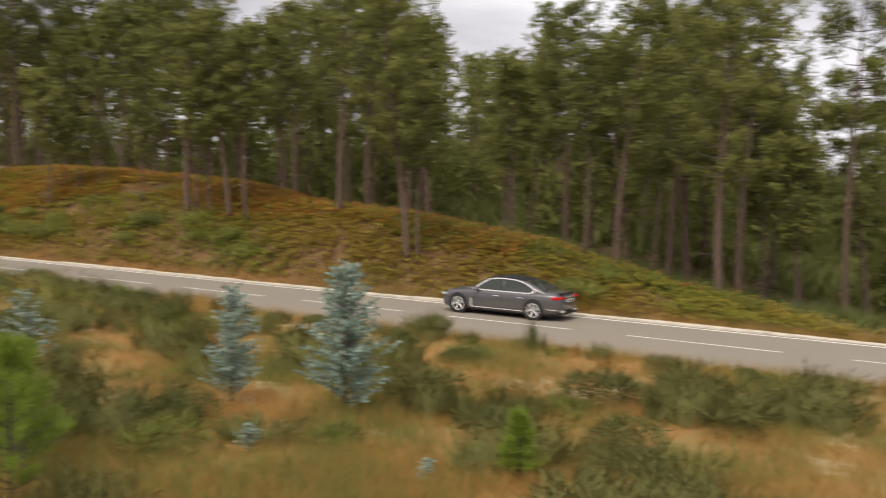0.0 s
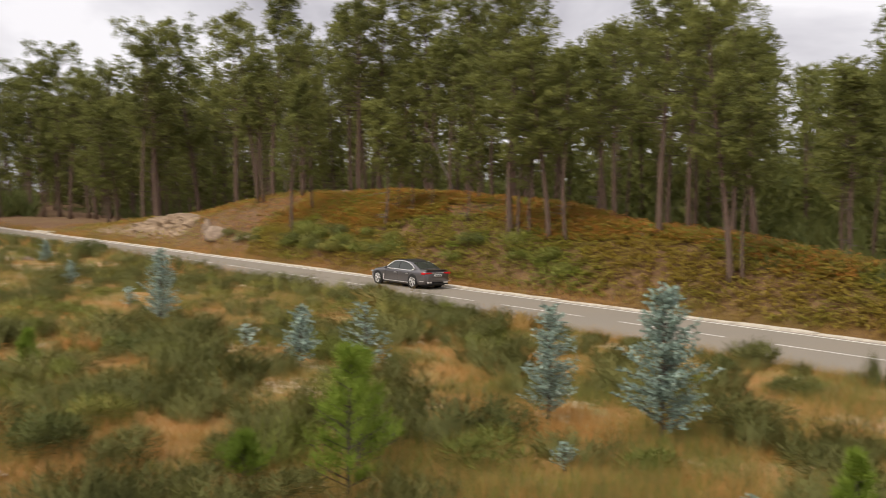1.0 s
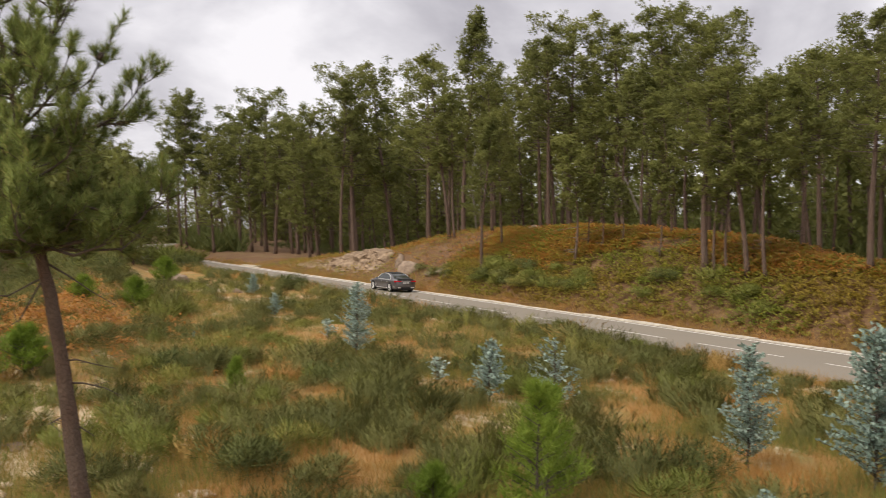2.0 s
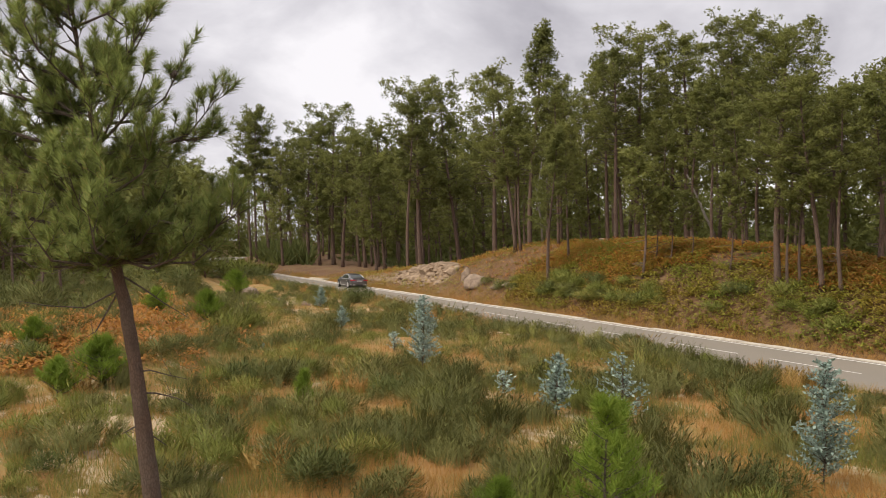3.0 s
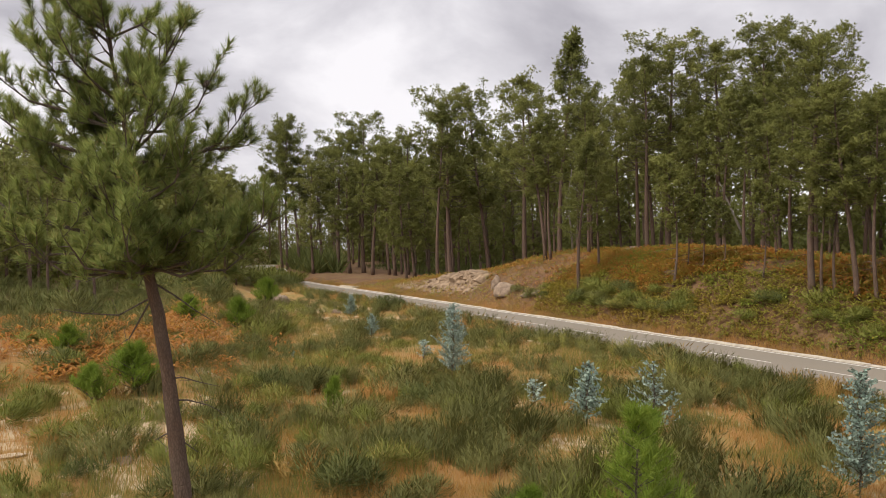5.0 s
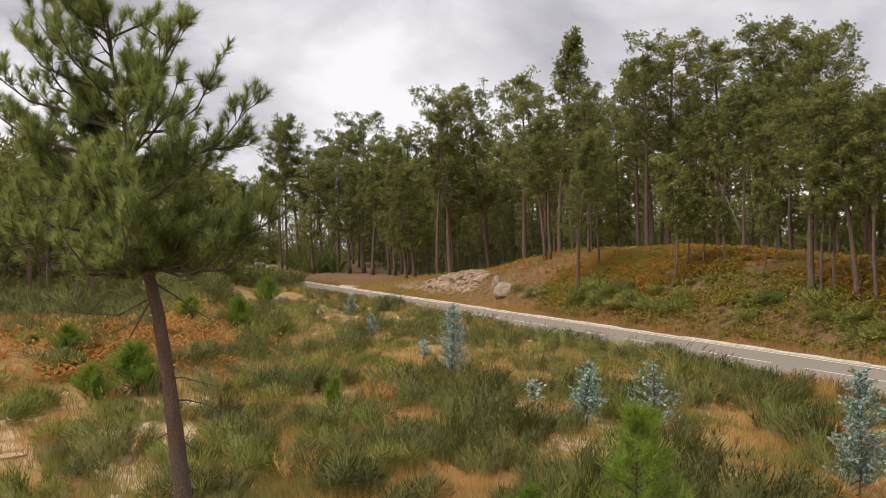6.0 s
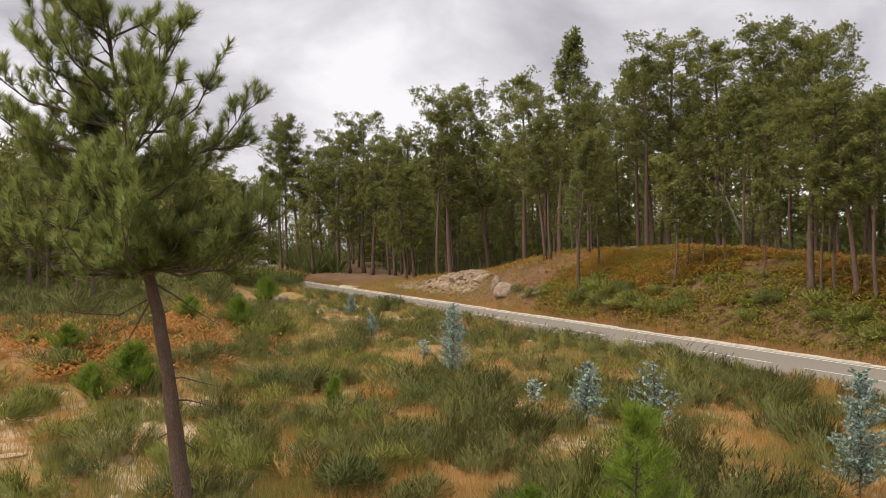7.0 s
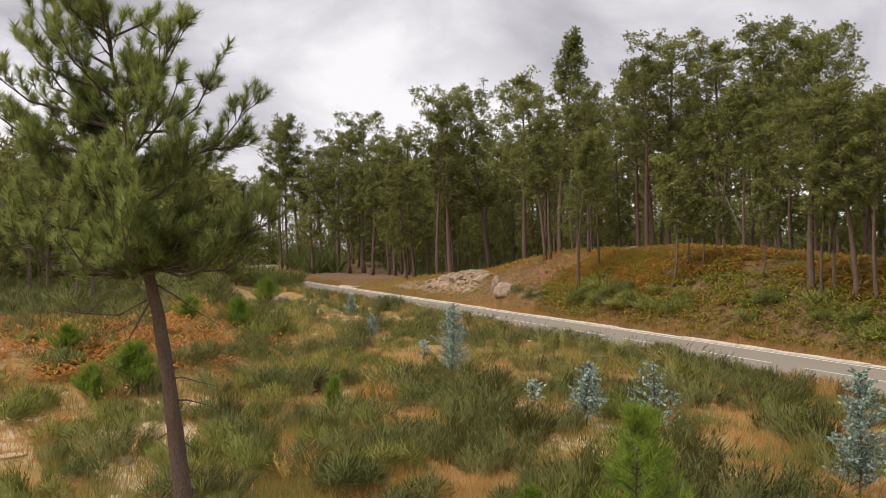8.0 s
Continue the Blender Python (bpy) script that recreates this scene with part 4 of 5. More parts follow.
def scatter(name, label, material, seed, count, region, make, category):
    rng = random.Random(seed)
    s = Soup()
    for i in range(count):
        q = region(rng)
        if q:
            make(s, Vector((q[0], q[1], height(q[0], q[1]))), rng)
    return tagged(part(name, s.pair(), material), label, category, kind="stuff")


def field(rng):
    for _ in range(40):
        far, turn = 13 + 62 * rng.random() ** 1.5, radians(rng.uniform(-29, 64))
        x, y = -math.sin(turn) * far, math.cos(turn) * far
        s, n = sn(x, y)
        if -12 < n < 26.2 and rng.random() < 0.5 + 1.3 * (noise.noise((x * 0.35, y * 0.35, 5.0)) + 0.2):
            return x, y
    return None


def grass_clump(s, p, rng):
    tall = rng.uniform(0.15, 0.55)
    for q in range(8):
        s.blade(p + Vector((rng.gauss(0, 0.13), rng.gauss(0, 0.13), -0.02)), Vector((rng.gauss(0, 0.35), rng.gauss(0, 0.35), 1)), tall * rng.uniform(0.6, 1.2), 0.014, rng)


def green_clump(s, p, rng):
    tall = rng.uniform(0.2, 0.62)
    for q in range(11):
        s.blade(p + Vector((rng.gauss(0, 0.2), rng.gauss(0, 0.2), -0.02)), Vector((rng.gauss(0, 0.3), rng.gauss(0, 0.3), 1)), tall * rng.uniform(0.5, 1.1), 0.017, rng)


def green_field(rng):
    for _ in range(60):
        far, turn = 13 + 60 * rng.random() ** 1.4, radians(rng.uniform(-29, 64))
        x, y = -math.sin(turn) * far, math.cos(turn) * far
        s, n = sn(x, y)
        thick = 0.22 + 0.78 * max(smooth(8, 17, s), 0.6 * (1 - smooth(6, 14, s))) * (1 - 0.75 * smooth(46, 66, s)) * smooth(1, 8, n)
        if -8 < n < 26.0 and rng.random() < thick * (0.25 + 2.4 * (noise.noise((x * 0.3, y * 0.3, 11.0)) + 0.05)):
            return x, y
    return None


def verge(rng):
    s = rng.uniform(-20, 140)
    n = rng.choice((CENTRE - 3.72 - abs(rng.gauss(0, 0.7)), CENTRE - 3.72 - abs(rng.gauss(0, 0.5)), CENTRE + 4.4 + abs(rng.gauss(0, 0.6)))) + bend(s)
    return at(s, n)


def frond(s, p, rng):
    """One bracken plant: arching fronds round a short stalk."""
    w = rng.uniform(0, 6.28)
    up = rng.uniform(0.12, 0.55)
    for q in range(5):
        w += 1.25 + rng.uniform(-0.4, 0.4)
        d = Vector((math.cos(w), math.sin(w), rng.uniform(0.05, 0.9)))
        out = (Vector((d.x, d.y, 0)) * 0.5 + Vector((0, 0, 1)) + rand_dir(rng) * 0.25).normalized()
        s.bent(p + Vector((rng.gauss(0, 0.1), rng.gauss(0, 0.1), up * rng.uniform(0.3, 1.0))), d, rng.uniform(0.24, 0.5), rng.uniform(0.06, 0.12), rng.uniform(0.3, 1.0), rng, out)


def mound(low, high):
    def region(rng):
        s = rng.uniform(-14, 112)
        off = 4.45 + 17.3 * rng.random()
        crest = float(np.interp(s, CREST_S, CREST_Z))
        ridge = float(np.interp(s, RIDGE_S, RIDGE_OFF))
        if off > ridge + 2.5 or s > 68 + 5 * noise.noise((off * 0.3, 3.0, 1.0)) and rng.random() < 0.9:
            return None
        # bare litter and rock high on the mound
        if math.hypot((s - 46) / 3.6, (off - 10.4) / 1.5) < 0.8 + 0.5 * noise.noise((s * 0.4, off * 0.4, 1.0)) and rng.random() < 0.8:
            return None
        up = (off - 4.3) / (ridge + 1.5) + 0.25 * noise.noise((s * 0.12, off * 0.2, 2.0))
        if crest < 2.0:
            up -= 0.25
        if off > 5.2 + max(0.0, s - 4) * 1.0:
            return None
        if not low <= up <= high or rng.random() > 0.75 + 1.0 * (noise.noise((s * 0.3, off * 0.3, 7.0)) + 0.3):
            return None
        return at(s, CENTRE + off)
    return region


def left_fern(rng):
    s, n = rng.gauss(52, 9), rng.gauss(-1, 4.5)
    return at(s, n)


scatter("dry_grass", "dry straw and orange grass between the shrubs", DRY_GRASS, 41, 21000, field, grass_clump, "grass")
scatter("heath_growth", "short green heath growth between the shrubs", BROOM, 42, 6500, green_field, green_clump, "heath")
scatter("heath_growth", "yellow-green heath growth between the shrubs", BROOM_YELLOW, 48, 4500, green_field, green_clump, "heath")
scatter("verge_grass", "dry orange grass along the road edges", DRY_GRASS, 43, 6000, verge, grass_clump, "grass")
scatter("verge_grass", "brown dry grass beside the concrete gutter", DRY_GRASS, 52, 6500, lambda rng: (lambda s: at(s, CENTRE + 4.12 + abs(rng.gauss(0, 0.45)) + bend(s)))(rng.uniform(-12, 130)), grass_clump, "grass")
scatter("dry_grass", "sparse straw grass on the pine litter above the road", DRY_GRASS, 61, 5200, lambda rng: (lambda s: at(s, CENTRE + rng.uniform(5.0, 15)))(rng.uniform(62, 118)), grass_clump, "grass")
scatter("understorey", "dark young growth deep inside the forest", GORSE, 53, 4600, lambda rng: at(rng.uniform(-60, 200), rng.uniform(84, 104)), lambda s, p, rng: [s.blade(p + Vector((rng.gauss(0, 0.8), rng.gauss(0, 0.8), 0)), rand_dir(rng, 1.3), rng.uniform(3.0, 8.0), 0.6, rng) for q in range(6)], "undergrowth")
scatter("bracken", "rust-coloured dying bracken on the mound", BRACKEN, 44, 46000, mound(0.26, 1.3), frond, "bracken")
scatter("bracken", "yellow-green bracken above the road", BRACKEN_GREEN, 45, 52000, mound(-0.5, 0.62), frond, "bracken")
scatter("bracken", "rust-coloured bracken under the open pines", BRACKEN, 46, 1100, left_fern, frond, "bracken")
def fern_slope(rng):
    far, turn = rng.uniform(33, 54), radians(rng.gauss(56, 4.5))
    x, y = -math.sin(turn) * far, math.cos(turn) * far
    return (x, y) if rng.random() < 0.5 + 1.4 * noise.noise((x * 0.25, y * 0.25, 3.0)) else None


scatter("bracken", "rust-coloured bracken on the open slope", BRACKEN, 54, 3400, fern_slope, frond, "bracken")
scatter("understorey", "dark green undergrowth at the forest edge", GORSE, 47, 3800, lambda rng: at(rng.uniform(-30, 170), rng.uniform(52, 76)), lambda s, p, rng: [s.blade(p + Vector((rng.gauss(0, 0.4), rng.gauss(0, 0.4), 0)), rand_dir(rng, 0.9), rng.uniform(0.5, 1.3), 0.12, rng) for q in range(7)], "undergrowth")

scatter("understorey", "dark low branches and saplings inside the forest", GORSE, 49, 3400, lambda rng: at(rng.uniform(-40, 180), rng.uniform(64, 84)), lambda s, p, rng: [s.blade(p + Vector((rng.gauss(0, 0.6), rng.gauss(0, 0.6), 0)), rand_dir(rng, 1.2), rng.uniform(1.2, 3.6), 0.3, rng) for q in range(6)], "undergrowth")

scatter("understorey", "dark green growth far back in the forest", GORSE, 62, 2600, lambda rng: at(rng.uniform(-60, 200), rng.uniform(104, 128)), lambda s, p, rng: [s.blade(p + Vector((rng.gauss(0, 1.0), rng.gauss(0, 1.0), 0)), rand_dir(rng, 1.4), rng.uniform(6.0, 12.0), 0.9, rng) for q in range(6)], "undergrowth")
scatter("understorey", "dark undergrowth beside the road", GORSE, 50, 2600, lambda rng: at(rng.uniform(-28, 23), rng.uniform(37.5, 56)), lambda s, p, rng: [s.blade(p + Vector((rng.gauss(0, 0.35), rng.gauss(0, 0.35), 0)), rand_dir(rng, 0.9), rng.uniform(0.4, 1.1), 0.09, rng) for q in range(8)], "undergrowth")


def far_end(rng):
    far, turn = rng.uniform(150, 215), radians(rng.uniform(43, 62))
    x, y = -math.sin(turn) * far, math.cos(turn) * far
    s, n = sn(x, y)
    return (x, y) if abs(n - CENTRE - bend(s)) > 7 else None


scatter("understorey", "dark undergrowth where the road leaves into the forest", GORSE, 51, 3600, far_end, lambda s, p, rng: [s.blade(p + Vector((rng.gauss(0, 0.6), rng.gauss(0, 0.6), 0)), rand_dir(rng, 1.2), rng.uniform(1.2, 4.2), 0.4, rng) for q in range(6)], "undergrowth")


def dead_stem(label, line, radii, fork):
    s = Soup()
    s.tube([Vector(p) for p in line], radii, 7)
    for a, b, r in fork:
        s.tube([Vector(a), Vector(a).lerp(Vector(b), 0.5) + Vector((0.1, 0, 0.1)), Vector(b)], [r, r * 0.7, r * 0.3], 5, False)
    return tagged(part("dead_tree", s.pair(), DEADWOOD, smooth_shade=True), label, "dead tree")


dead_stem("bare bleached dead pine stem with a forked top", ((-42.37, 77.13, 4.9), (-42.59, 77.01, 7.42), (-42.94, 76.82, 9.52), (-42.57, 77.02, 12.68)), (0.11, 0.1, 0.08, 0.05), (((-42.84, 76.87, 8.89), (-43.18, 76.68, 10.57), 0.05), ((-42.64, 76.98, 11.1), (-41.62, 77.54, 10.06), 0.045)))
dead_stem("grey dead pine leaning among the stems", ((-25.41, 75.86, 5.39), (-26.6, 75.45, 8.0), (-27.81, 75.01, 10.91)), (0.13, 0.11, 0.06), (((-27.03, 75.29, 8.92), (-26.63, 75.44, 10.08), 0.04),))


# ---- stones ----
def stone(seed, size, squash=0.6, rough=0.35, sub=3):
    rng = random.Random(seed)
    bm = bmesh.new()
    bmesh.ops.create_icosphere(bm, subdivisions=sub, radius=1.0)
    off = Vector((rng.uniform(0, 50), rng.uniform(0, 50), 0))
    for v in bm.verts:
        d = 1 + rough * noise.noise(v.co * 1.3 + off) + rough * 0.45 * noise.noise(v.co * 4 + off)
        v.co = Vector((v.co.x * size[0], v.co.y * size[1], v.co.z * size[2])) * d
        if v.co.z < -0.3 * size[2]:
            v.co.z = -0.3 * size[2]
    return bm


def put_stone(name, label, seed, s, n, size, material=None, turn=0.0, lift=0.0, rough=0.35):
    x, y = at(s, n)
    ob = tagged(part(name, stone(seed, size, rough=rough, sub=4 if max(size) > 1.5 else 3), material or ROCK, smooth_shade=True), label, "rock")
    ob.matrix_basis = pose(x, y, height(x, y) + lift, 0, 0, math.degrees(math.atan2(UY, UX)) + turn)
    return ob


def rock_bank():
    """The sandy rock face where the road cuts into the slope: broken ledges over a brown foot."""
    cols, rows = 110, 26
    verts, faces = [], []
    for i in range(cols + 1):
        s = 80.0 + 25.0 * i / cols
        tall = 2.5 * smooth(79.8, 81.6, s) * (1 - smooth(86, 105, s)) + 0.35
        tall *= 1 + 0.22 * noise.noise((s * 0.5, 1.0, 0.0))
        for j in range(rows + 1):
            k = j / rows
            off = 5.0 + 3.4 * k ** 1.25 + 1.8 * max(0.0, k - 0.8) * 5
            z = tall * (0.28 * smooth(0, 0.35, k) + 0.72 * smooth(0.25, 0.86, k)) - 0.35 * smooth(0.88, 1, k) - 0.12 * (j == 0)
            q = Vector((s * 0.9, off * 1.2, z * 2.4))
            jut = 0.5 * noise.noise(q * 0.8) + 0.45 * abs(noise.noise(q * 2.1)) - 0.2 * noise.noise(q * 4.5)
            x, y = at(s + 0.2 * noise.noise(q * 1.7), CENTRE + off - jut * smooth(0.1, 0.35, k))
            verts.append((x, y, max(z + 0.16 * noise.noise(q * 2.6) * smooth(0.05, 0.3, k), -0.3) ))
    for i in range(cols):
        for j in range(rows):
            a = i * (rows + 1) + j
            faces.append((a, a + rows + 1, a + rows + 2, a + 1))
    return tagged(part("rock_bank", (verts, faces), SANDBANK), "broken pale sandy rock face beside the road", "rock")


rock_bank()


def slope_stones():
    """Pale flat stones washed out of the sandy slope."""
    rng = random.Random(63)
    for i in range(30):
        far, turn = rng.uniform(15.5, 24), radians(rng.uniform(44, 63))
        s, n = sn(-math.sin(turn) * far, math.cos(turn) * far)
        put_stone("stone", "pale flat stone on the sandy slope", 800 + i, s, n, (rng.uniform(0.14, 0.42), rng.uniform(0.12, 0.26), rng.uniform(0.05, 0.11)), PALE_STONE, rng.uniform(0, 180))


slope_stones()

# stones: s, n, half sizes, turn
ROCKS = [(73.6, 36.0, 1.15, 0.8, 0.95, 15), (76.9, 36.7, 0.45, 0.45, 1.05, 20), (69.6, 36.0, 0.5, 0.4, 0.3, 40), (67.9, 36.3, 0.6, 0.4, 0.28, 80), (66.5, 35.9, 0.4, 0.3, 0.25, 10), (66.0, 44.0, 1.2, 0.6, 0.5, 0), (38.5, 41.0, 0.5, 0.3, 0.35, 0), (86.0, 18.5, 1.6, 1.2, 1.1, 0), (164.5, 31.6, 1.3, 1.0, 0.9, 0), (77.3, 19.4, 0.9, 0.6, 0.35, 0), (72.9, 20.4, 0.7, 0.5, 0.3, 30), (24.5, 22.6, 0.2, 0.16, 0.14, 0), (24.0, 23.4, 0.2, 0.15, 0.12, 0), (22.4, 1.4, 0.35, 0.2, 0.12, 0), (22.9, 2.3, 0.3, 0.2, 0.12, 50), (26.2, -0.5, 0.5, 0.3, 0.12, 20), (39.0, 41.7, 0.8, 0.4, 0.4, 0)]
for i, (s, n, a, b, c, turn) in enumerate(ROCKS):
    put_stone("boulder" if a > 0.6 else "stone", "pale weathered granite boulder beside the road" if a > 0.6 else "small pale stone in the dry growth", 600 + i, s, n, (a, b, c), turn=turn)
for i in range(9):
    put_stone("stone", "pale broken stone at the foot of the cutting", 720 + i, 79 + 2.6 * i, 34.9 + 1.6 * ((i * 0.7) % 1), (0.22 + 0.2 * ((i * 0.37) % 1), 0.2, 0.16), turn=40.0 * i)


# ---- the car ----
def paint_build(nt, b):
    flake = noise_at(nt, 300.0, 2.0, 0.5, False)
    dust = noise_at(nt, 1.8, 4.0, 0.6, False)
    col = mixed(nt, flake, (0.105, 0.098, 0.104), (0.155, 0.145, 0.150))
    nt.links.new(mixed(nt, ramp_of(nt, dust, [(0.5, (0, 0, 0)), (0.8, (0.25, 0.25, 0.25))]), col, (0.22, 0.19, 0.16)), b.inputs["Base Color"])
    b.inputs["Metallic"].default_value = 0.55
    b.inputs["Roughness"].default_value = 0.36
    b.inputs["Coat Weight"].default_value = 0.9
    b.inputs["Coat Roughness"].default_value = 0.05


def solid(name, colour, rough, metal=0.0, glow=0.0):
    def build(nt, b):
        n = noise_at(nt, 14.0, 3.0, 0.5, False)
        nt.links.new(mixed(nt, n, tuple(c * 0.85 for c in colour), colour), b.inputs["Base Color"])
        b.inputs["Roughness"].default_value = rough
        b.inputs["Metallic"].default_value = metal
        if glow:
            b.inputs["Emission Color"].default_value = (*colour, 1)
            b.inputs["Emission Strength"].default_value = glow
    return mat(name, build)


PAINT = mat("grey_metallic_paint", paint_build)
CAR_GLASS = solid("tinted_glass", (0.045, 0.050, 0.045), 0.03)
CHROME = solid("chrome", (0.93, 0.92, 0.91), 0.28, 0.55)
RUBBER = solid("tyre_rubber", (0.022, 0.022, 0.022), 0.85)
ALLOY = solid("silver_alloy", (0.80, 0.79, 0.78), 0.32, 0.4)
BLACK_TRIM_AND_SHADE = solid("black_trim_and_shade", (0.015, 0.015, 0.016), 0.5)
TAIL_RED = solid("tail_lamp_red", (0.50, 0.012, 0.02), 0.15, glow=0.25)
LAMP_CLEAR = solid("headlamp_clear", (0.55, 0.56, 0.58), 0.1)
PLATE_WHITE = solid("plate_white", (0.80, 0.80, 0.78), 0.4)


def loft(rings):
    """Faces between equal rings of points, the ends closed."""
    verts = [p for r in rings for p in r]
    m = len(rings[0])
    faces = []
    for i in range(len(rings) - 1):
        for k in range(m):
            q = (k + 1) % m
            faces.append((i * m + k, i * m + q, (i + 1) * m + q, (i + 1) * m + k))
    faces.append(tuple(reversed(range(m))))
    faces.append(tuple((len(rings) - 1) * m + k for k in range(m)))
    return verts, faces


def box(x0, x1, y0, y1, z0, z1, bevel=0.01):
    bm = bmesh.new()
    bmesh.ops.create_cube(bm, size=1.0, matrix=Matrix.Translation(((x0 + x1) / 2, (y0 + y1) / 2, (z0 + z1) / 2)) @ Matrix.Diagonal((x1 - x0, y1 - y0, z1 - z0, 1)))
    bmesh.ops.bevel(bm, geom=bm.edges[:], offset=min(bevel, 0.3 * min(x1 - x0, y1 - y0, z1 - z0)), segments=2, affect="EDGES")
    return bm


def panel(points, push, thick=0.012):
    """A plate through the given points, lifted by push along its normal."""
    pts = [Vector(p) for p in points]
    nrm = (pts[1] - pts[0]).cross(pts[2] - pts[0]).normalized()
    if nrm.dot(Vector(push)) < 0:
        nrm = -nrm
    a = [p + nrm * 0.004 for p in pts]
    b = [p + nrm * (0.004 + thick) for p in pts]
    m = len(pts)
    return a + b, [tuple(range(m)), tuple(range(2 * m - 1, m - 1, -1))] + [(k, (k + 1) % m, m + (k + 1) % m, m + k) for k in range(m)]


def fix_normals(ob):
    bm = bmesh.new()
    bm.from_mesh(ob.data)
    bmesh.ops.recalc_face_normals(bm, faces=bm.faces[:])
    bm.to_mesh(ob.data)
    bm.free()
    return ob


def smooth_curve(keys, x):
    xs = [k[0] for k in keys]
    return [float(np.interp(x, xs, [k[j] for k in keys])) for j in range(1, len(keys[0]))]


def build_car():
    car = new("sedan_car")
    tagged(car, "grey metallic four-door luxury sedan driving along the road", "car")
    # x, half width, bottom, belt, top
    keys = ((-2.56, 0.66, 0.46, 0.78, 0.84), (-2.52, 0.80, 0.34, 0.90, 0.985), (-2.42, 0.88, 0.28, 0.95, 1.035), (-2.15, 0.925, 0.23, 0.965, 1.06), (-1.6, 0.945, 0.20, 0.965, 1.05), (-1.0, 0.95, 0.19, 0.955, 1.0),
            (0.0, 0.95, 0.19, 0.945, 0.985), (1.0, 0.948, 0.19, 0.93, 0.985), (1.3, 0.945, 0.19, 0.915, 0.99), (1.7, 0.94, 0.19, 0.885, 0.965), (2.1, 0.92, 0.20, 0.83, 0.905), (2.35, 0.875, 0.22, 0.76, 0.83), (2.48, 0.80, 0.26, 0.68, 0.745), (2.56, 0.66, 0.34, 0.60, 0.64))
    rings = []
    for x in [-2.56 + 5.12 * i / 40 for i in range(41)]:
        w, zb, zs, zt = smooth_curve(keys, x)
        half = [(0.0, zb), (w * 0.86, zb), (w * 0.965, zb + 0.07), (w * 0.995, zb + 0.22), (w, 0.5 * (zb + zs) + 0.06), (w * 0.985, zs - 0.10), (w * 0.955, zs - 0.02), (w * 0.90, zs + 0.02), (w * 0.72, zt - 0.008), (w * 0.40, zt + 0.010), (0.0, zt + 0.016)]
        rings.append([Vector((x, y, z)) for y, z in half] + [Vector((x, -y, z)) for y, z in reversed(half[1:-1])])
    fix_normals(part("body", loft(rings), PAINT, car, smooth_shade=True))
    top = ((-1.95, 1.03), (-1.7, 1.13), (-1.4, 1.265), (-1.1, 1.37), (-0.8, 1.43), (-0.4, 1.465), (0.0, 1.475), (0.3, 1.455), (0.5, 1.41), (0.8, 1.255), (1.05, 1.10), (1.22, 0.99))

    def roof_z(x):
        return float(np.interp(x, [k[0] for k in top], [k[1] for k in top]))

    def side_y(x, z):
        return 0.865 - 0.055 * max(0.0, (abs(x + 0.1) - 1.0)) - (z - 0.95) * 0.50

    rings = []
    for i in range(33):
        x = -1.95 + 3.17 * i / 32
        z = roof_z(x)
        half = [(0.0, 0.93), (side_y(x, 0.95), 0.93), (side_y(x, 0.95 + 0.5 * (z - 0.95)) + 0.012, 0.95 + 0.5 * (z - 0.95)), (side_y(x, z) + 0.01, z - 0.035), (side_y(x, z) - 0.06, z - 0.006), (0.30, z + 0.012), (0.0, z + 0.018)]
        rings.append([Vector((x, y, zz)) for y, zz in half] + [Vector((x, -y, zz)) for y, zz in reversed(half[1:-1])])
    fix_normals(part("roof", loft(rings), PAINT, car, smooth_shade=True))
    v = []
    xs = [-1.02, -0.6, -0.2, 0.15, 0.42]
    for x in xs:
        for y in (-0.56, 0.0, 0.56):
            v.append(Vector((x, y, roof_z(x) + (0.026 if y == 0 else 0.012) + 0.008)))
    fix_normals(part("roof_glass", (v, [(3 * i + j, 3 * i + j + 1, 3 * i + j + 4, 3 * i + j + 3) for i in range(4) for j in range(2)]), BLACK_TRIM_AND_SHADE, car, "dark panoramic roof panel", True))
    for name, (xa, xb), inset in (("windscreen", (1.14, 0.50), 0.10), ("rear_window", (-1.86, -1.10), 0.12)):
        v = []
        for i in range(6):
            x = xa + (xb - xa) * i / 5
            for j in range(5):
                y = (side_y(x, roof_z(x)) - inset * 0.55) * (j / 2 - 1)
                v.append(Vector((x, y, roof_z(x) + 0.026 - 0.016 * abs(j / 2 - 1) ** 2)))
        fix_normals(part(name, (v, [(5 * i + j, 5 * i + j + 1, 5 * i + j + 6, 5 * i + j + 5) for i in range(5) for j in range(4)]), CAR_GLASS, car, "dark tinted glass", True))
    for sgn in (1, -1):
        def S(x, z, out=0.0):
            return Vector((x, sgn * (side_y(x, z) + 0.016 + out), z))
        front = [(1.00, 0.985), (0.78, 1.14), (0.48, 1.33), (0.22, 1.385), (-0.12, 1.400), (-0.12, 0.985)]
        rear = [(-0.19, 0.985), (-0.19, 1.400), (-0.55, 1.385), (-0.90, 1.325), (-1.20, 1.215), (-1.42, 1.10), (-1.36, 1.02), (-1.22, 0.985)]
        for pts in (front, rear):
            fix_normals(part("side_window", panel([S(x, z) for x, z in pts], (0, sgn, 0.2)), CAR_GLASS, car, "dark tinted glass"))
        rim = Soup()
        rim.tube([S(x, z, 0.018) for x, z in ((1.06, 0.965), (0.80, 1.165), (0.48, 1.365), (0.20, 1.415), (-0.15, 1.428), (-0.58, 1.410), (-0.94, 1.348), (-1.24, 1.235), (-1.49, 1.10), (-1.44, 1.00), (-1.25, 0.962), (-0.15, 0.962), (1.06, 0.962))], [0.027] * 13, 6)
        part("window_trim", rim.pair(), CHROME, car, "bright chrome window surround")
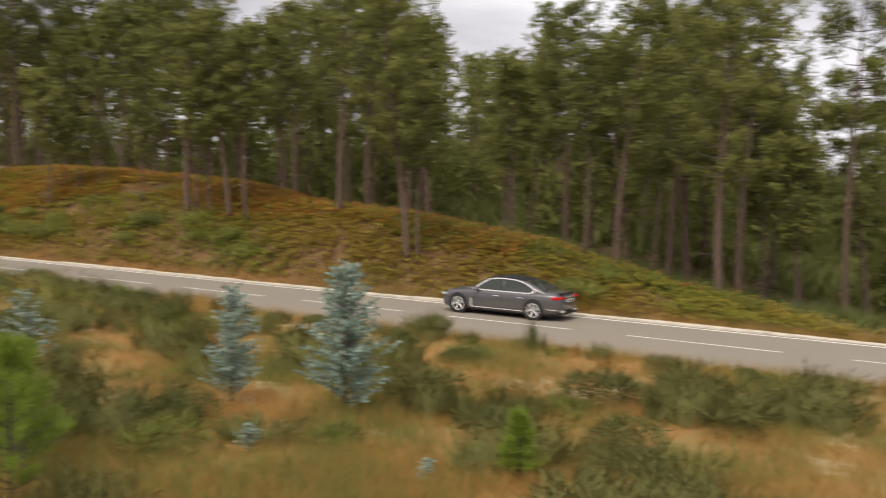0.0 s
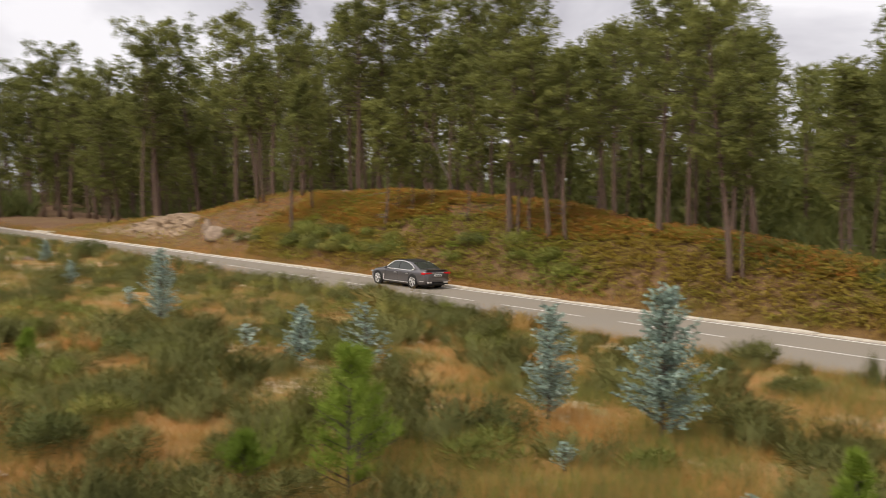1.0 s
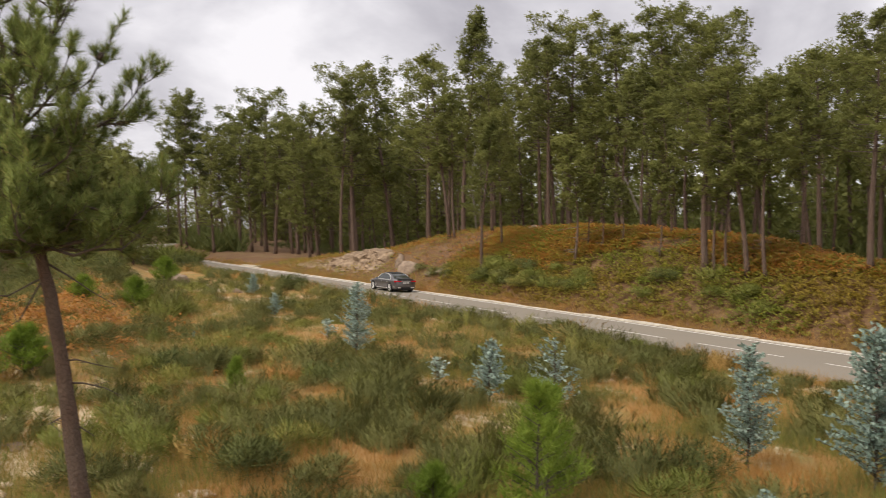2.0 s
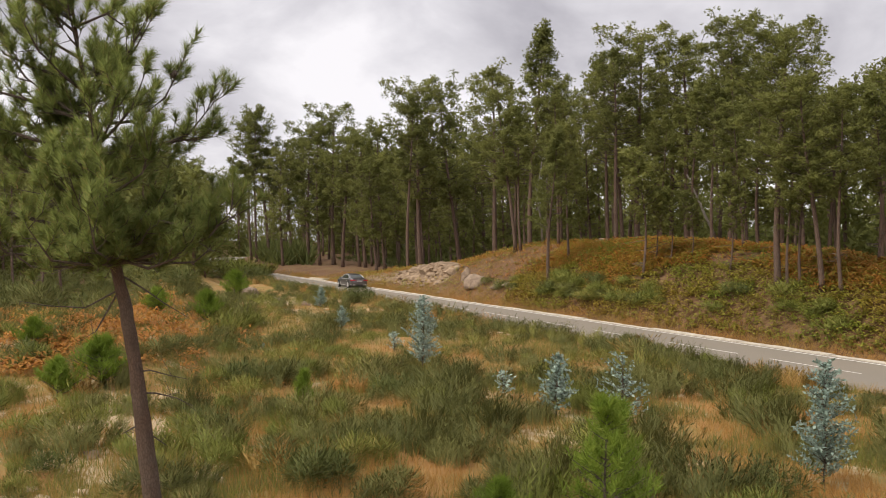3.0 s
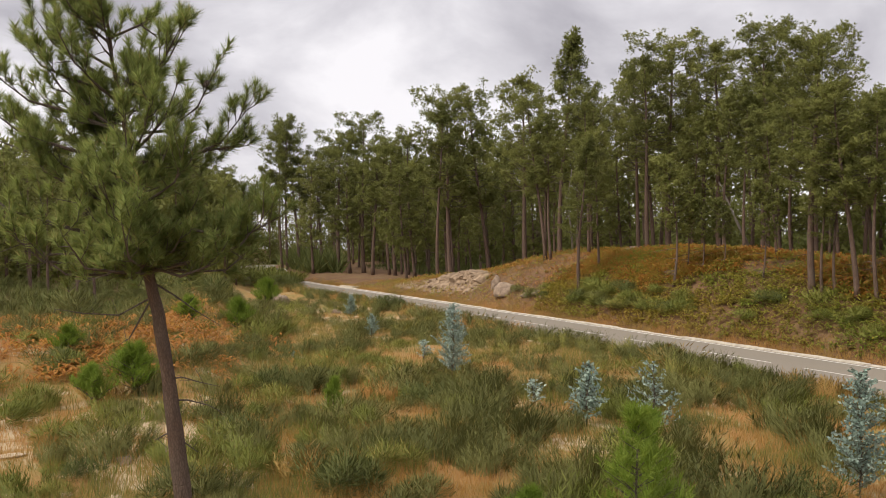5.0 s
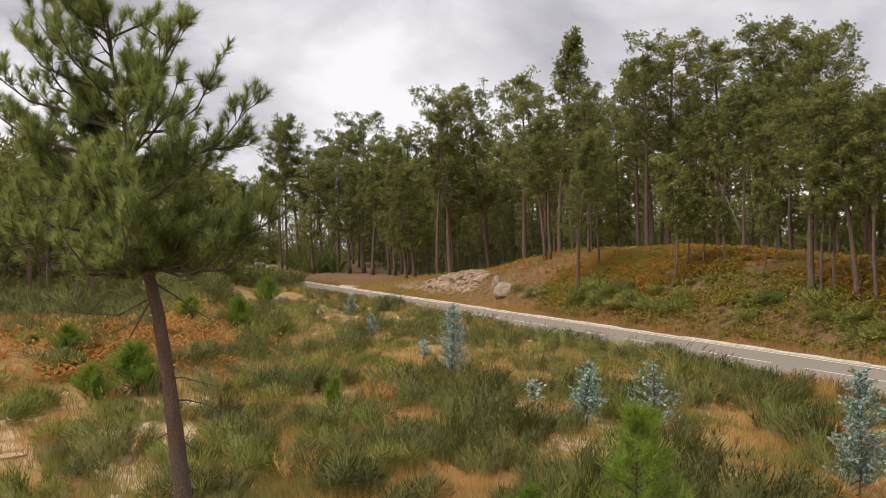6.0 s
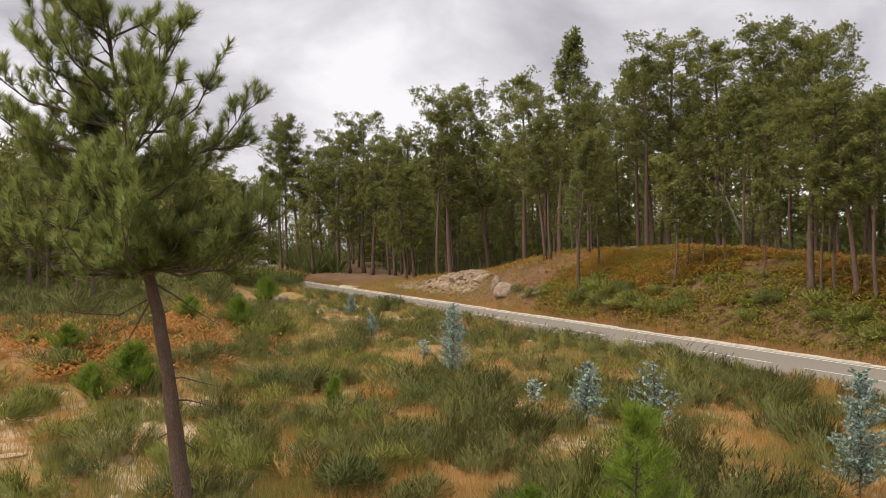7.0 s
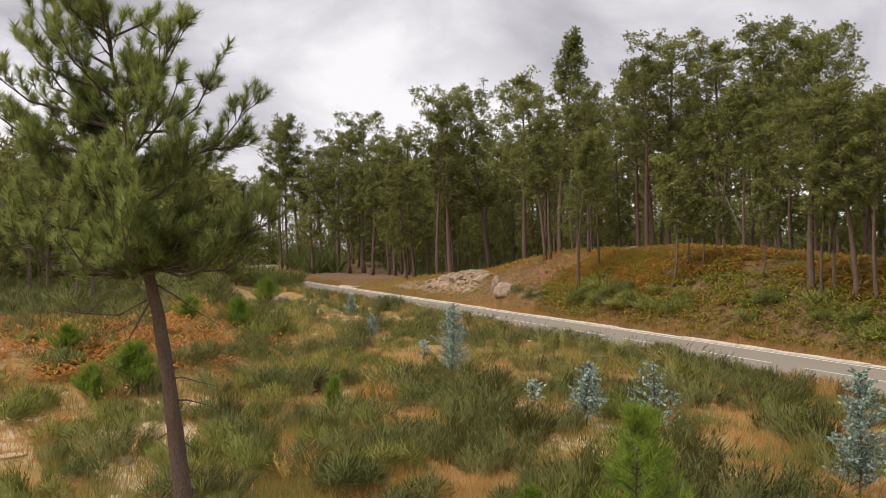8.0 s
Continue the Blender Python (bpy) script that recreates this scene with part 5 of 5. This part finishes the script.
        part("sill_trim", box(-1.10, 1.10, sgn * 0.945 - 0.012, sgn * 0.945 + 0.012, 0.285, 0.315, 0.006), CHROME, car, "chrome strip low on the doors")
        part("air_vent", box(1.10, 1.16, sgn * 0.948 - 0.012, sgn * 0.948 + 0.012, 0.31, 0.62, 0.006), CHROME, car, "upright chrome vent trim")
        for x in (1.0, -0.15, -1.16):
            part("door_gap", box(x - 0.005, x + 0.005, sgn * 0.951 - 0.003, sgn * 0.951 + 0.003, 0.34, 0.86, 0.001), BLACK_TRIM_AND_SHADE, car)
        for x in (0.05, -0.98):
            part("door_handle", box(x - 0.11, x + 0.11, sgn * 0.955 - 0.016, sgn * 0.955 + 0.016, 0.775, 0.80, 0.008), CHROME, car, "chrome door handle")
        bm = bmesh.new()
        bmesh.ops.create_icosphere(bm, subdivisions=3, radius=1.0, matrix=Matrix.Translation((0.86, sgn * 1.02, 1.00)) @ Matrix.Diagonal((0.075, 0.125, 0.075, 1)))
        part("wing_mirror", bm, PAINT, car, smooth_shade=True)
        part("tail_lamp", box(-2.565, -2.47, *sorted((sgn * 0.40, sgn * 0.80)), 0.835, 0.915, 0.02), TAIL_RED, car, "red tail lamp")
        part("tail_lamp", box(-2.50, -2.22, *sorted((sgn * 0.80, sgn * 0.928)), 0.80, 0.915, 0.025), TAIL_RED, car, "red tail lamp")
        part("headlamp", box(2.20, 2.50, *sorted((sgn * 0.62, sgn * 0.885)), 0.655, 0.735, 0.025), LAMP_CLEAR, car, "clear headlamp")
        part("exhaust_trim", box(-2.575, -2.50, *sorted((sgn * 0.42, sgn * 0.72)), 0.335, 0.405, 0.015), CHROME, car, "chrome exhaust surround")
        part("bumper_trim", box(-2.48, -2.05, sgn * 0.925 - 0.012, sgn * 0.925 + 0.012, 0.42, 0.445, 0.006), CHROME, car, "chrome bumper strip")
    part("boot_trim", box(-2.572, -2.50, -0.40, 0.40, 0.872, 0.898, 0.008), CHROME, car, "chrome bar between the tail lamps")
    part("boot_lip", box(-2.53, -2.40, -0.72, 0.72, 1.035, 1.055, 0.008), PAINT, car)
    part("diffuser", box(-2.57, -2.40, -0.74, 0.74, 0.24, 0.33, 0.02), BLACK_TRIM_AND_SHADE, car, "black lower bumper")
    plate = part("number_plate", box(-2.588, -2.56, -0.26, 0.26, 0.70, 0.81, 0.004), PLATE_WHITE, car, "white plate with dark bars")
    for y in (-0.14, 0.0, 0.14):
        part("bar", box(-2.594, -2.587, y - 0.05, y + 0.05, 0.73, 0.78, 0.002), BLACK_TRIM_AND_SHADE, plate)
    part("underbody", box(-2.2, 2.2, -0.80, 0.80, 0.15, 0.25, 0.03), BLACK_TRIM_AND_SHADE, car, "dark underbody")
    part("grille", box(2.46, 2.585, -0.42, 0.42, 0.42, 0.62, 0.02), BLACK_TRIM_AND_SHADE, car, "black front grille")
    wheels = []
    for x in (1.70, -1.50):
        for sgn in (1, -1):
            # the body is not cut: a black disc stands in for the opening's shade
            arch = bmesh.new()
            bmesh.ops.create_cone(arch, cap_ends=True, segments=40, radius1=0.405, radius2=0.405, depth=0.05, matrix=Matrix.Translation((x, sgn * 0.929, 0.375)) @ Matrix.Rotation(math.pi / 2, 4, "X"))
            part("wheel_arch", arch, BLACK_TRIM_AND_SHADE, car, "black disc in place of the shaded wheel opening")
            wheel = new("wheel")
            wheel.parent = car
            prof = [(0.255, -0.115), (0.335, -0.125), (0.357, -0.10), (0.362, 0.0), (0.357, 0.10), (0.335, 0.125), (0.262, 0.118)]
            ring = [[Vector((math.cos(w) * r, y, math.sin(w) * r)) for r, y in prof] for w in [2 * math.pi * i / 36 for i in range(36)]]
            m = len(prof)
            vs = [p for r in ring for p in r]
            fs = [(i * m + k, i * m + k + 1, ((i + 1) % 36) * m + k + 1, ((i + 1) % 36) * m + k) for i in range(36) for k in range(m - 1)]
            fix_normals(part("tyre", (vs, fs), RUBBER, wheel, "black tyre", True))
            rim = Soup()
            lip = [Vector((math.cos(w) * 0.25, sgn * 0.105, math.sin(w) * 0.25)) for w in [2 * math.pi * i / 36 for i in range(37)]]
            rim.tube(lip, [0.018] * 37, 6, False)
            for i in range(5):
                for q in (-0.16, 0.16):
                    w = 2 * math.pi * i / 5
                    rim.tube([Vector((math.cos(w) * 0.05, sgn * 0.10, math.sin(w) * 0.05)), Vector((math.cos(w + q) * 0.25, sgn * 0.105, math.sin(w + q) * 0.25))], [0.028, 0.022], 5)
            rim.tube([Vector((0, sgn * 0.07, 0)), Vector((0, sgn * 0.118, 0))], [0.06, 0.05], 14)
            part("rim", rim.pair(), ALLOY, wheel, "silver double-spoke alloy rim")
            disc = bmesh.new()
            bmesh.ops.create_cone(disc, cap_ends=True, segments=32, radius1=0.25, radius2=0.25, depth=0.03, matrix=Matrix.Translation((0, sgn * 0.035, 0)) @ Matrix.Rotation(math.pi / 2, 4, "X"))
            part("brake_disc", disc, solid("brake_steel", (0.32, 0.31, 0.30), 0.5, 0.7), wheel, "dull steel brake disc")
            wheels.append((wheel, x, sgn * 0.845))
    return car, wheels


sedan, sedan_wheels = build_car()


# ---- what moves ----
# time, place along the road
DRIVE = [(0, 16.35), (0.5, 28.9), (1, 41.8), (1.5, 55.3), (2, 69.0), (3.5, 109.5), (4, 122.5), (4.5, 135.0), (5.8, 167.5), (7, 198.5), (8, 226.0)]


def motions():
    rows = []
    for t, s in DRIVE:
        n = CENTRE + 2.1 + bend(s)
        slope = (bend(s + 1) - bend(s - 1)) / 2
        x, y = at(s, n)
        ang = math.degrees(math.atan2(UY, UX)) - math.degrees(math.atan(slope))
        rows.append((t, pose(x, y, rise(s) + 0.005, 0, 0, ang)))
    walk(sedan, rows)
    for wheel, x, y in sedan_wheels:
        walk(wheel, [(k / FPS, pose(x, y, 0.362, 0, (78.0 * k) % 360, 0)) for k in range(8 * FPS + 1)])


motions()
